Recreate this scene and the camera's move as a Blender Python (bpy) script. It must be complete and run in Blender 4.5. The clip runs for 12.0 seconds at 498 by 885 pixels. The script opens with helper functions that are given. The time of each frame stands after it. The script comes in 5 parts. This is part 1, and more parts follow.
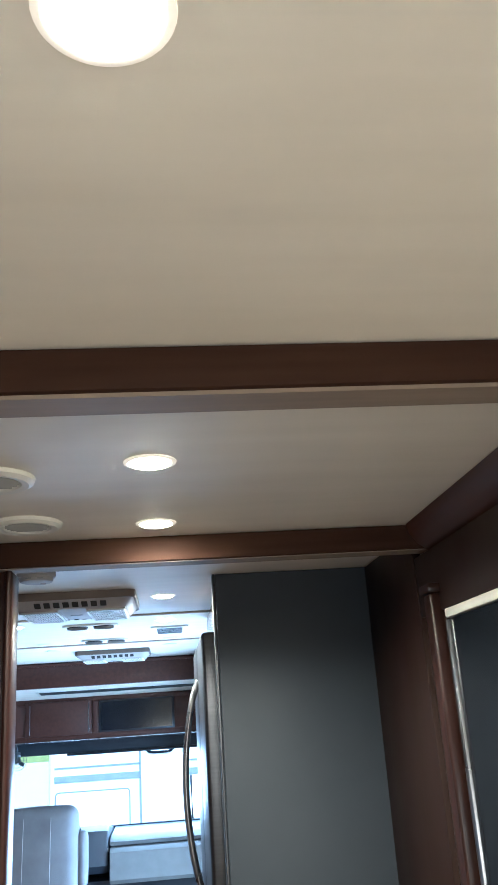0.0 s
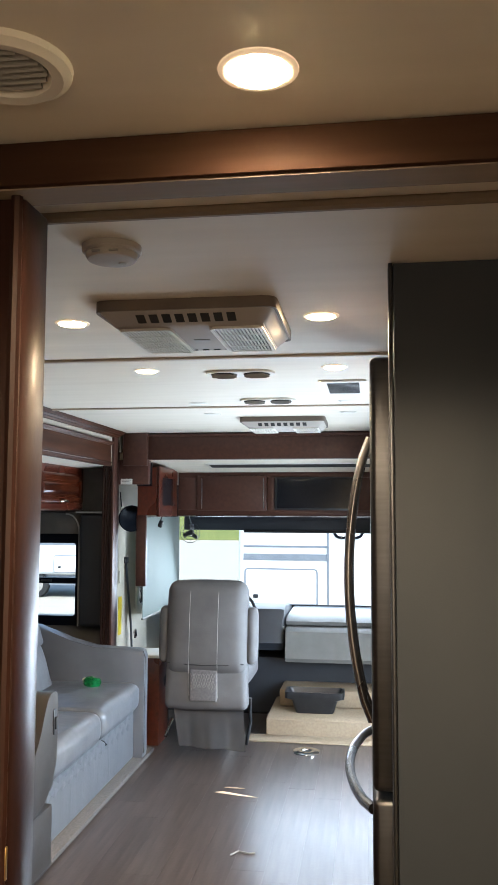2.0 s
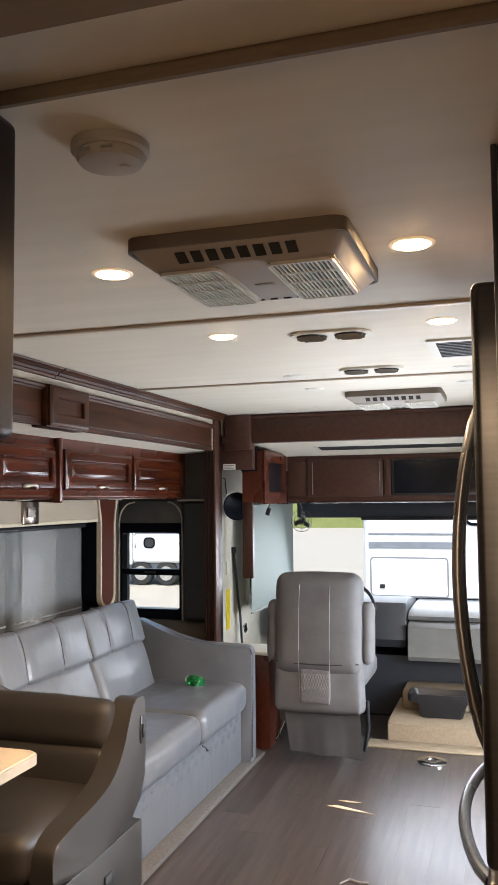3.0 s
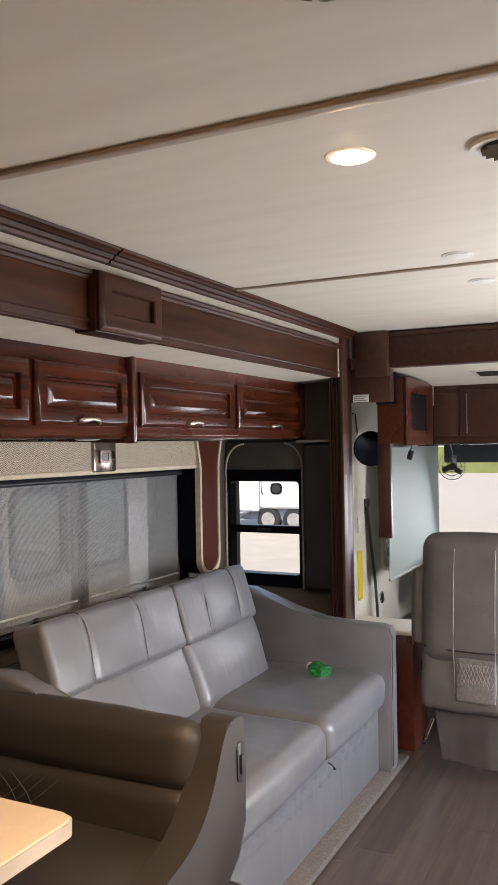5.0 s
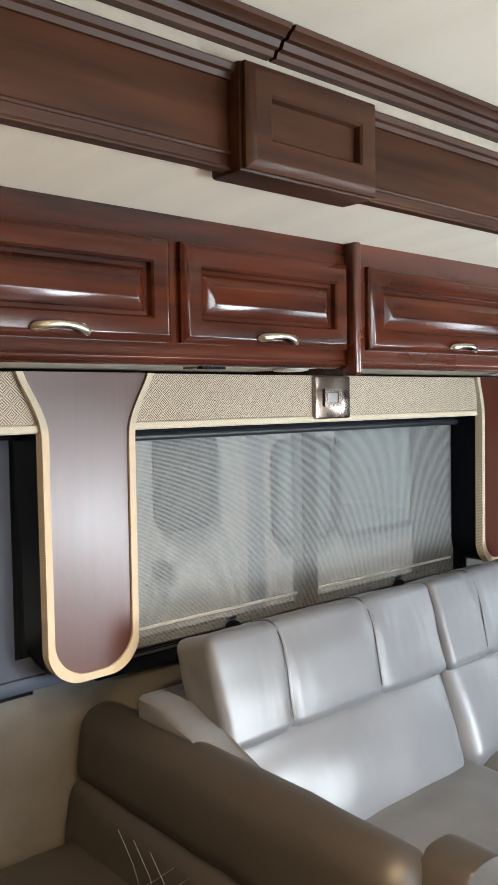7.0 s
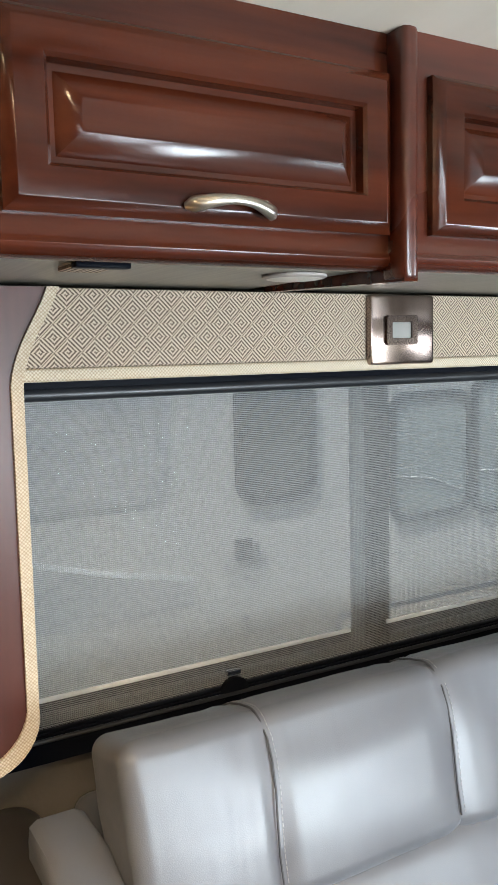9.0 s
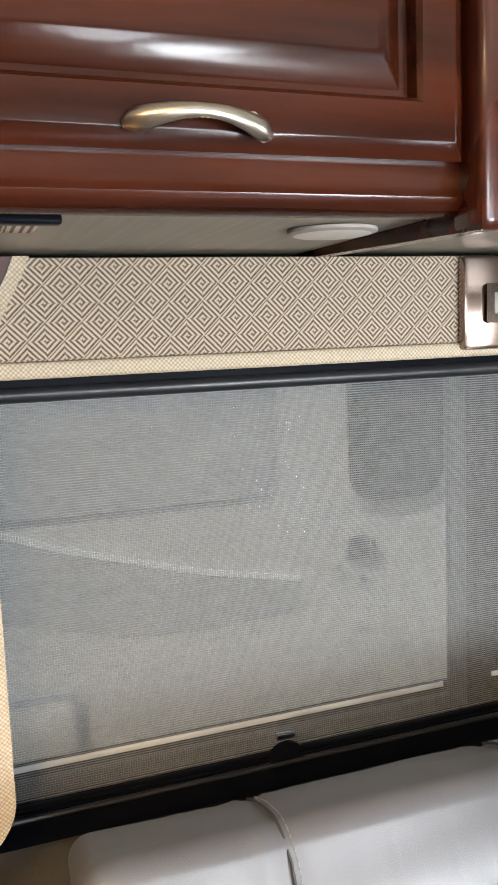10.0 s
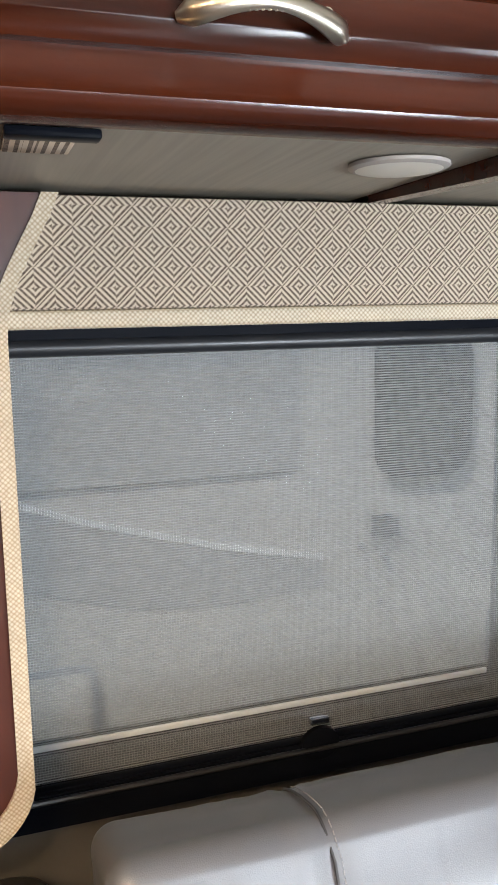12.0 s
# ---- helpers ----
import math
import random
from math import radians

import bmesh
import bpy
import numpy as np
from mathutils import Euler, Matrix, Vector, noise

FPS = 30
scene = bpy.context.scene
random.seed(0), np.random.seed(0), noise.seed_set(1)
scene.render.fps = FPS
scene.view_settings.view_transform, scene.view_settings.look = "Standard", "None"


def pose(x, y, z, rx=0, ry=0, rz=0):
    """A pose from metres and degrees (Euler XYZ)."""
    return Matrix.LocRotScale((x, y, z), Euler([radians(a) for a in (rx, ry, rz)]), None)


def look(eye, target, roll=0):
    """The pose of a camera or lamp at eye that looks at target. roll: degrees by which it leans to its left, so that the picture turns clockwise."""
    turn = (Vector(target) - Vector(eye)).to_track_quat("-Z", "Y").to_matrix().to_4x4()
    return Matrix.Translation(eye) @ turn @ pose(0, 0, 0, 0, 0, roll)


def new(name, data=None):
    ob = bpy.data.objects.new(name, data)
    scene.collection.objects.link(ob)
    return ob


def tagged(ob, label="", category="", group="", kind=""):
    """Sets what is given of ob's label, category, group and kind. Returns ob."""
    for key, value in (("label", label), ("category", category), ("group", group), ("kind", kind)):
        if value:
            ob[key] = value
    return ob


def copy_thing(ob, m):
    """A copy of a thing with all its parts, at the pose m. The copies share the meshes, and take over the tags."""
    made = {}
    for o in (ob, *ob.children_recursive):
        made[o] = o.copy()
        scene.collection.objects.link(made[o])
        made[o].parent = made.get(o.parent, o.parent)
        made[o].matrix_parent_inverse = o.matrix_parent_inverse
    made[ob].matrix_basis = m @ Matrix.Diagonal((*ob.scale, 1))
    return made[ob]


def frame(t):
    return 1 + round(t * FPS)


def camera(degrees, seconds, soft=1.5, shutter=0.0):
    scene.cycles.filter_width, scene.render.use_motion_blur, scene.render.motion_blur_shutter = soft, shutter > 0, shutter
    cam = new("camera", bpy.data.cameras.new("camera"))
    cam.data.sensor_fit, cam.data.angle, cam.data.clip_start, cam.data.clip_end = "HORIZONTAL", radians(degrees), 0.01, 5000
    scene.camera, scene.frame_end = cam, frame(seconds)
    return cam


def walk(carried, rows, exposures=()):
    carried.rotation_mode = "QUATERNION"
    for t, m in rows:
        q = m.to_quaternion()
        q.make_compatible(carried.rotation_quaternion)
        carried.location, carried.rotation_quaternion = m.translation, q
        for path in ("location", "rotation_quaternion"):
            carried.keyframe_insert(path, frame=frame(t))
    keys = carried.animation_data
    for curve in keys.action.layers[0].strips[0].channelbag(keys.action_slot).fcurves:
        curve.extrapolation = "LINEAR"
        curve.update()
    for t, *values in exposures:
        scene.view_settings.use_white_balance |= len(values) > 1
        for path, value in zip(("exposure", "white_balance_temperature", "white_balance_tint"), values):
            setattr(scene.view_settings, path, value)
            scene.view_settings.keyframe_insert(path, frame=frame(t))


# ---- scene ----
cam = camera(33.7, 12.0)
EXPOSURES = [(0.0, 2.5, 4300, 1), (0.5, 2.62, 4550, 3), (1.0, 2.45, 5000, 4), (1.5, 2.27, 5300, 5), (2.0, 1.98, 5950, 8), (2.5, 1.92, 6450, 11), (3.5, 1.64, 6850, 17), (5.5, 1.63, 7150, 20), (6.0, 1.9, 7000, 16), (6.5, 2.04, 6500, 10), (7.0, 2.28, 6650, 9), (9.0, 2.12, 6450, 9), (9.5, 2.13, 6900, 13), (10.5, 2.14, 6950, 14), (11.0, 2.16, 6750, 13), (12.0, 2.1, 6600, 13)]
PATH = [
    (0, (0.22, 0.034, 1.674), (0.426, 1.924, 2.297), -3.9),
    (0.5, (0.252, 0.235, 1.609), (0.282, 2.194, 2.012), -1.4),
    (1, (0.322, 0.551, 1.6), (0.184, 2.528, 1.872), -1.8),
    (1.5, (0.346, 0.797, 1.568), (0.092, 2.772, 1.758), -1.8),
    (2, (0.323, 1.077, 1.598), (0.034, 3.049, 1.762), 0.2),
    (2.5, (0.363, 1.31, 1.589), (-0.05, 3.261, 1.745), -0.5),
    (3, (0.376, 1.539, 1.587), (-0.221, 3.444, 1.723), -0.6),
    (3.5, (0.284, 1.74, 1.573), (-0.375, 3.627, 1.641), -0.0),
    (5.5, (-0.044, 2.824, 1.554), (-1.1, 4.523, 1.555), -2.0),
    (6, (-0.105, 3.037, 1.537), (-1.374, 4.583, 1.566), -2.6),
    (6.5, (-0.211, 3.289, 1.541), (-1.643, 4.686, 1.529), -2.0),
    (7, (-0.368, 3.533, 1.518), (-1.866, 4.854, 1.418), -0.9),
    (9, (-0.839, 4.306, 1.488), (-2.564, 5.295, 1.275), -1.3),
    (9.5, (-0.956, 4.446, 1.477), (-2.76, 5.279, 1.243), -1.4),
    (10, (-1.051, 4.575, 1.494), (-2.921, 5.238, 1.237), -2.2),
    (10.5, (-1.07, 4.679, 1.476), (-2.995, 5.154, 1.21), -1.6),
    (10.8, (-1.091, 4.647, 1.476), (-3.010, 5.139, 1.202), -1.4),
    (11, (-1.115, 4.611, 1.476), (-3.027, 5.122, 1.192), -1.2),
    (11.2, (-1.129, 4.589, 1.476), (-3.037, 5.112, 1.186), -1.1),
    (11.5, (-1.117, 4.607, 1.476), (-3.029, 5.12, 1.191), -1.2),
    (12, (-1.134, 4.57, 1.467), (-3.008, 5.195, 1.158), -1.1),
]
walk(cam, [(t, look(eye, target, roll)) for t, eye, target, roll in PATH], EXPOSURES)

# ---- light ----
SUN_EL, SUN_AZ = radians(57), radians(152)
world = bpy.data.worlds.new("sky")
scene.world = world
world.use_nodes = True
wn = world.node_tree.nodes
sky = wn.new("ShaderNodeTexSky")
sky.sky_type, sky.sun_disc, sky.sun_elevation, sky.sun_rotation = "NISHITA", False, SUN_EL, SUN_AZ
world.node_tree.links.new(sky.outputs[0], wn["Background"].inputs[0])
wn["Background"].inputs[1].default_value = 0.13
sun = new("sun", bpy.data.lights.new("sun", "SUN"))
sun.data.energy, sun.data.angle, sun.data.color = 2.8, radians(0.5), (1.0, 0.95, 0.87)
to_sun = Vector((math.sin(SUN_AZ) * math.cos(SUN_EL), math.cos(SUN_AZ) * math.cos(SUN_EL), math.sin(SUN_EL)))
sun.rotation_euler = to_sun.to_track_quat("Z", "Y").to_euler()


def window_or_fill_light(name, m, w, h, watts, colour=(0.8, 0.9, 1.0)):
    ob = new(name, bpy.data.lights.new(name, "AREA"))
    ob.data.shape, ob.data.size, ob.data.size_y, ob.data.energy, ob.data.color = "RECTANGLE", w, h, watts, colour
    ob.matrix_world = m
    return ob


window_or_fill_light("windshield_daylight", look((-0.2, 8.08, 1.12), (-0.3, 4.0, -1.2)), 2.0, 0.6, 11)
window_or_fill_light("galley_window_daylight", look((0.905, 4.72, 1.25), (-1.5, 4.2, 0.5)), 1.1, 0.6, 12)
window_or_fill_light("doorway_daylight", look((0.905, 6.0, 0.6), (-1.5, 5.5, -0.1)), 0.9, 1.1, 46, (0.8, 0.91, 1.0))
# added warm fill for the passage ceiling; the rear wall has no window
window_or_fill_light("bedroom_warm_fill", look((0.25, -1.03, 1.35), (0.1, 3.0, 1.9)), 1.0, 0.7, 5.5, (1.0, 0.74, 0.48))


# ---- materials ----
def mat(name, base, rough=0.5, metal=0.0, second=None, scale=(8, 8, 8), mix=0.5, bump=0.0, bump_scale=60.0, coat=0.0, spec=0.5, detail=4.0, rand=0.0, rough_var=0.1, crease=None):
    m = bpy.data.materials.new(name)
    m.use_nodes = True
    nt, p = m.node_tree, m.node_tree.nodes["Principled BSDF"]
    n, lk = nt.nodes, nt.links.new
    tc, mp, nz = n.new("ShaderNodeTexCoord"), n.new("ShaderNodeMapping"), n.new("ShaderNodeTexNoise")
    mp.inputs["Scale"].default_value = scale
    nz.inputs["Scale"].default_value, nz.inputs["Detail"].default_value = 1.0, detail
    lk(tc.outputs["Object"], mp.inputs[0])
    lk(mp.outputs[0], nz.inputs["Vector"])
    second = second or tuple(c * 0.72 for c in base)
    ramp, cm = n.new("ShaderNodeMapRange"), n.new("ShaderNodeMix")
    ramp.inputs[1].default_value, ramp.inputs[2].default_value = 0.5 - mix * 0.5, 0.5 + mix * 0.5
    cm.data_type = "RGBA"
    cm.inputs[6].default_value, cm.inputs[7].default_value = (*base, 1), (*second, 1)
    lk(nz.outputs[0], ramp.inputs[0])
    lk(ramp.outputs[0], cm.inputs[0])
    out = cm.outputs[2]
    if rand:
        oi, hs, mr = n.new("ShaderNodeObjectInfo"), n.new("ShaderNodeHueSaturation"), n.new("ShaderNodeMapRange")
        mr.inputs[3].default_value, mr.inputs[4].default_value = 1 - rand, 1 + rand
        lk(oi.outputs["Random"], mr.inputs[0])
        lk(mr.outputs[0], hs.inputs["Value"])
        lk(out, hs.inputs["Color"])
        out = hs.outputs[0]
    lk(out, p.inputs["Base Color"])
    wide = n.new("ShaderNodeTexNoise")
    wide.inputs["Scale"].default_value = 3.0
    rr = n.new("ShaderNodeMapRange")
    rr.inputs[3].default_value, rr.inputs[4].default_value = max(rough - rough_var, 0.03), min(rough + rough_var, 1)
    lk(tc.outputs["Object"], wide.inputs["Vector"])
    lk(wide.outputs[0], rr.inputs[0])
    lk(rr.outputs[0], p.inputs["Roughness"])
    p.inputs["Metallic"].default_value, p.inputs["Coat Weight"].default_value = metal, coat
    p.inputs["Coat Roughness"].default_value, p.inputs["Specular IOR Level"].default_value = 0.12, spec
    if bump:
        b, bn = n.new("ShaderNodeBump"), n.new("ShaderNodeTexNoise")
        bn.inputs["Scale"].default_value, bn.inputs["Detail"].default_value = bump_scale, 3
        b.inputs["Strength"].default_value, b.inputs["Distance"].default_value = bump, 0.004
        lk(tc.outputs["Object"], bn.inputs["Vector"])
        lk(bn.outputs[0], b.inputs["Height"])
        lk(b.outputs[0], p.inputs["Normal"])
        if crease:
            cmap, cn, cb = n.new("ShaderNodeMapping"), n.new("ShaderNodeTexNoise"), n.new("ShaderNodeBump")
            cmap.inputs["Scale"].default_value = crease
            cn.inputs["Scale"].default_value, cn.inputs["Detail"].default_value, cn.inputs["Distortion"].default_value = 1.0, 1.5, 0.6
            cb.inputs["Strength"].default_value, cb.inputs["Distance"].default_value = 0.2, 0.01
            lk(tc.outputs["Object"], cmap.inputs[0])
            lk(cmap.outputs[0], cn.inputs["Vector"])
            lk(cn.outputs[0], cb.inputs["Height"])
            lk(cb.outputs[0], b.inputs["Normal"])
    return m


def glow(name, colour, strength):
    m = bpy.data.materials.new(name)
    m.use_nodes = True
    p = m.node_tree.nodes["Principled BSDF"]
    p.inputs["Base Color"].default_value = (0.9, 0.88, 0.8, 1)
    p.inputs["Emission Color"].default_value, p.inputs["Emission Strength"].default_value = (*colour, 1), strength
    return m


CHERRY = mat("cherry_wood", (0.078, 0.0165, 0.006), 0.2, second=(0.022, 0.005, 0.0025), scale=(30, 2.2, 24), mix=0.36, detail=9.0, coat=0.08, spec=0.3, bump=0.05, bump_scale=90)
TAUPE = mat("taupe_trim", (0.24, 0.18, 0.13), 0.65, second=(0.19, 0.145, 0.1), scale=(3, 40, 40))
CHERRY_V = mat("cherry_wood_upright", (0.03, 0.0115, 0.008), 0.32, second=(0.014, 0.0065, 0.005), scale=(45, 45, 2.6), mix=0.45, coat=0.08, spec=0.25, bump=0.05, bump_scale=90)
CHERRY_X = mat("cherry_wood_across", (0.05, 0.026, 0.017), 0.5, second=(0.03, 0.015, 0.01), scale=(3, 50, 50), mix=0.7, coat=0.0, spec=0.03, bump=0.05, bump_scale=90)
WALNUT = mat("dark_wood_panel", (0.075, 0.03, 0.02), 0.42, second=(0.04, 0.016, 0.011), scale=(40, 3, 40), mix=0.7, coat=0.1, spec=0.35)
CREAM = mat("cream_ceiling_vinyl", (0.76, 0.7, 0.6), 0.6, second=(0.69, 0.63, 0.53), scale=(2, 14, 14), mix=0.5, bump=0.08, bump_scale=45)
CREAM_WALL = mat("cream_wall_vinyl", (0.66, 0.62, 0.53), 0.6, second=(0.58, 0.54, 0.46), scale=(5, 5, 9), bump=0.1, bump_scale=80)
GREY_WALL = mat("grey_wall_vinyl", (0.095, 0.088, 0.079), 0.65, second=(0.07, 0.065, 0.058), scale=(12, 12, 12), bump=0.12, bump_scale=110)
SOFFIT = mat("brushed_taupe_laminate", (0.3, 0.27, 0.22), 0.42, second=(0.22, 0.2, 0.165), scale=(4, 160, 4), mix=0.5)
LEATHER = mat("grey_leatherette", (0.132, 0.138, 0.154), 0.34, second=(0.105, 0.11, 0.123), scale=(7, 7, 7), mix=0.6, crease=(6, 13, 3), bump=0.09, bump_scale=700, rough_var=0.07)
LEATHER_D = mat("dark_taupe_leatherette", (0.038, 0.033, 0.0295), 0.42, second=(0.029, 0.025, 0.0225), scale=(7, 7, 7), mix=0.6, bump=0.09, bump_scale=700, rough_var=0.07)
SEAT_CLOTH = mat("light_grey_seat_cover", (0.118, 0.115, 0.12), 0.7, second=(0.09, 0.088, 0.092), scale=(9, 9, 9), bump=0.25, bump_scale=220)
SEAT_DIAMOND = mat("patterned_grey_cloth", (0.11, 0.105, 0.11), 0.8, second=(0.15, 0.145, 0.15), scale=(70, 70, 70), mix=0.3, bump=0.3, bump_scale=120)
STITCH = mat("pale_stitching", (0.3, 0.29, 0.285), 0.7)
BLACK = mat("black_plastic", (0.012, 0.013, 0.016), 0.38, second=(0.02, 0.021, 0.024), scale=(20, 20, 20))
NAVY_FRAME = mat("black_window_frame", (0.004, 0.005, 0.008), 0.3, second=(0.006, 0.007, 0.01), scale=(15, 15, 15), spec=0.02, rough_var=0.04)
CHARCOAL = mat("charcoal_padding", (0.014, 0.015, 0.018), 0.55, second=(0.01, 0.011, 0.013), scale=(12, 12, 12), bump=0.1, bump_scale=120)
NICKEL = mat("brushed_nickel", (0.62, 0.57, 0.48), 0.27, metal=1.0, second=(0.5, 0.45, 0.37), scale=(60, 20, 60))
CHROME = mat("chrome", (0.75, 0.75, 0.76), 0.14, metal=1.0)
STEEL = mat("dark_stainless_steel", (0.1, 0.102, 0.11), 0.36, metal=1.0, second=(0.08, 0.082, 0.09), scale=(4, 4, 120))
STEEL_BAR = mat("brushed_steel_bar", (0.34, 0.34, 0.35), 0.28, metal=1.0)
FRIDGE_SIDE = mat("dark_grey_panel", (0.05, 0.058, 0.07), 0.55, spec=0.3, second=(0.041, 0.049, 0.06), scale=(3, 3, 3), bump=0.05, bump_scale=200)
WHITE_P = mat("white_plastic", (0.72, 0.69, 0.62), 0.45, second=(0.66, 0.63, 0.56), scale=(9, 9, 9))
GREY_P = mat("grey_plastic", (0.3, 0.29, 0.27), 0.5, second=(0.24, 0.235, 0.22), scale=(9, 9, 9))
DARK_SLOT = mat("dark_slot", (0.02, 0.019, 0.018), 0.7)
PLANK = mat("grey_brown_vinyl_plank", (0.075, 0.058, 0.052), 0.3, spec=0.5, second=(0.03, 0.023, 0.02), scale=(30, 2.0, 30), mix=0.42, bump=0.08, bump_scale=60, rand=0.16, rough_var=0.08)
SUBFLOOR = mat("floor_joint", (0.02, 0.017, 0.015), 0.8)
CARPET = mat("grey_slide_carpet", (0.135, 0.12, 0.112), 0.95, second=(0.06, 0.054, 0.051), scale=(120, 120, 120), mix=0.4, bump=0.7, bump_scale=260)
TAN = mat("tan_carpet", (0.32, 0.25, 0.175), 0.92, second=(0.26, 0.2, 0.14), scale=(60, 60, 60), bump=0.5, bump_scale=260)
TABLE = mat("beige_laminate_tabletop", (0.58, 0.46, 0.32), 0.4, second=(0.5, 0.39, 0.27), scale=(25, 25, 25), mix=0.8)
TABLE_EDGE = mat("pale_table_edge", (0.5, 0.44, 0.36), 0.45)
DASH = mat("grey_dashboard_vinyl", (0.2, 0.2, 0.195), 0.55, second=(0.165, 0.165, 0.16), scale=(10, 10, 10), bump=0.1, bump_scale=160)
DASH_D = mat("dark_dashboard_vinyl", (0.022, 0.026, 0.034), 0.5, second=(0.017, 0.02, 0.027), scale=(10, 10, 10))
SCREEN = mat("television_glass", (0.008, 0.01, 0.014), 0.12, spec=0.6, rough_var=0.03)
BLUE_SHADE = mat("blue_grey_roller_shade", (0.034, 0.043, 0.066), 0.55, spec=0.25, second=(0.026, 0.033, 0.052), scale=(3, 3, 3), mix=0.8)
YELLOW = mat("yellow_sticker", (0.8, 0.62, 0.03), 0.5)
# pale tan that paints a sliver of sunlight on the floor
SUN_SLIVER_TAN = mat("sun_sliver_tan", (0.8, 0.62, 0.42), 0.6)
PAPER = mat("white_paper", (0.75, 0.74, 0.7), 0.6)
BATTEN = mat("pale_brown_batten", (0.52, 0.43, 0.34), 0.35, second=(0.44, 0.36, 0.28), scale=(3, 60, 60))
PILLAR = mat("satin_cherry_veneer", (0.075, 0.021, 0.013), 0.33, second=(0.054, 0.0145, 0.009), scale=(50, 60, 2.5), mix=0.6, spec=0.42, coat=0.0, bump=0.04, bump_scale=90)
RED_WOOD = mat("red_cherry_end", (0.09, 0.018, 0.0075), 0.28, second=(0.045, 0.009, 0.004), scale=(40, 4, 34), mix=0.45, coat=0.3)
FASCIA = mat("dark_fascia_wood", (0.066, 0.025, 0.0125), 0.42, second=(0.024, 0.009, 0.005), scale=(34, 2.2, 26), mix=0.4, detail=8.0, coat=0.0, spec=0.14)
# pale tone chosen for how much lamplight it bounces to the ceiling
BOUNCE_BEIGE = mat("beige_bounce_surface", (0.5, 0.42, 0.32), 0.95, second=(0.4, 0.33, 0.25), scale=(60, 60, 60), bump=0.5, bump_scale=250)
ASPHALT = mat("pale_gravel_yard", (0.33, 0.3, 0.25), 0.95, second=(0.24, 0.215, 0.18), scale=(1.5, 1.5, 1.5), mix=0.8, bump=0.6, bump_scale=18)
RV_WHITE = mat("white_gelcoat", (0.74, 0.74, 0.73), 0.35, second=(0.7, 0.7, 0.69), scale=(1, 1, 1), rough_var=0.05)
RV_BEIGE = mat("pale_grey_gelcoat", (0.44, 0.415, 0.375), 0.35, second=(0.4, 0.375, 0.335), scale=(1, 1, 1), rough_var=0.05)
RV_GREY = mat("grey_stripe_paint", (0.2, 0.22, 0.25), 0.4)
RV_BLUE = mat("blue_body_paint", (0.08, 0.2, 0.45), 0.4)
RV_GLASS = mat("tinted_glass", (0.015, 0.018, 0.022), 0.12, spec=0.6, rough_var=0.03)
RUBBER = mat("tyre_rubber", (0.018, 0.018, 0.018), 0.8)
GRASS = mat("dry_grass", (0.2, 0.21, 0.07), 0.95, second=(0.12, 0.15, 0.045), scale=(2, 2, 2), mix=0.7, bump=0.8, bump_scale=30)
# trim rings emit faintly, in place of lamplight falling on them
LAMP_RIM = glow("lit_lamp_trim", (1.0, 0.62, 0.32), 0.12)
LAMP_ON = glow("lit_warm_lens", (1.0, 0.72, 0.38), 48.0)
THREAD = mat("grey_thread", (0.3, 0.29, 0.29), 0.7)
SEAM = mat("dark_leather_seam", (0.05, 0.05, 0.055), 0.6)
RV_TAUPE = mat("taupe_graphic_paint", (0.31, 0.305, 0.29), 0.75, spec=0.2)
RV_PALE_GLASS = mat("pale_cab_glass", (0.2, 0.235, 0.225), 0.15, second=(0.15, 0.18, 0.175), scale=(2, 2, 2), rough_var=0.03)
SHROUD = mat("warm_grey_shroud", (0.42, 0.385, 0.35), 0.65, second=(0.38, 0.345, 0.31), scale=(6, 6, 6))
STRIP = mat("beige_strip_vinyl", (0.4, 0.345, 0.28), 0.6, second=(0.34, 0.29, 0.235), scale=(4, 30, 30))
# darker than the shroud: shade on its upright sides painted in
AC_BAND_SHADE = mat("shaded_shroud_band", (0.17, 0.135, 0.11), 0.6)
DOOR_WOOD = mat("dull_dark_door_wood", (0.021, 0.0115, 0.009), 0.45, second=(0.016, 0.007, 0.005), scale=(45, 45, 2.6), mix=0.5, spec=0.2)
PLATE = mat("polished_bronze_plate", (0.33, 0.26, 0.225), 0.15, metal=1.0, second=(0.27, 0.21, 0.18), scale=(50, 50, 3))
BOTTLE_G = mat("green_bottle_plastic", (0.02, 0.42, 0.1), 0.12, second=(0.015, 0.33, 0.08), rough_var=0.04)
BOTTLE_G.node_tree.nodes["Principled BSDF"].inputs["Transmission Weight"].default_value = 0.8


def clear_glass():
    m = bpy.data.materials.new("clear_pane")
    m.use_nodes = True
    n, lk = m.node_tree.nodes, m.node_tree.links.new
    tr, gl, mx, fr = n.new("ShaderNodeBsdfTransparent"), n.new("ShaderNodeBsdfGlossy"), n.new("ShaderNodeMixShader"), n.new("ShaderNodeFresnel")
    tr.inputs[0].default_value, gl.inputs["Roughness"].default_value = (0.9, 0.93, 0.93, 1), 0.02
    fr.inputs["IOR"].default_value = 1.15
    lk(fr.outputs[0], mx.inputs[0])
    lk(tr.outputs[0], mx.inputs[1])
    lk(gl.outputs[0], mx.inputs[2])
    lk(mx.outputs[0], n["Material Output"].inputs[0])
    return m


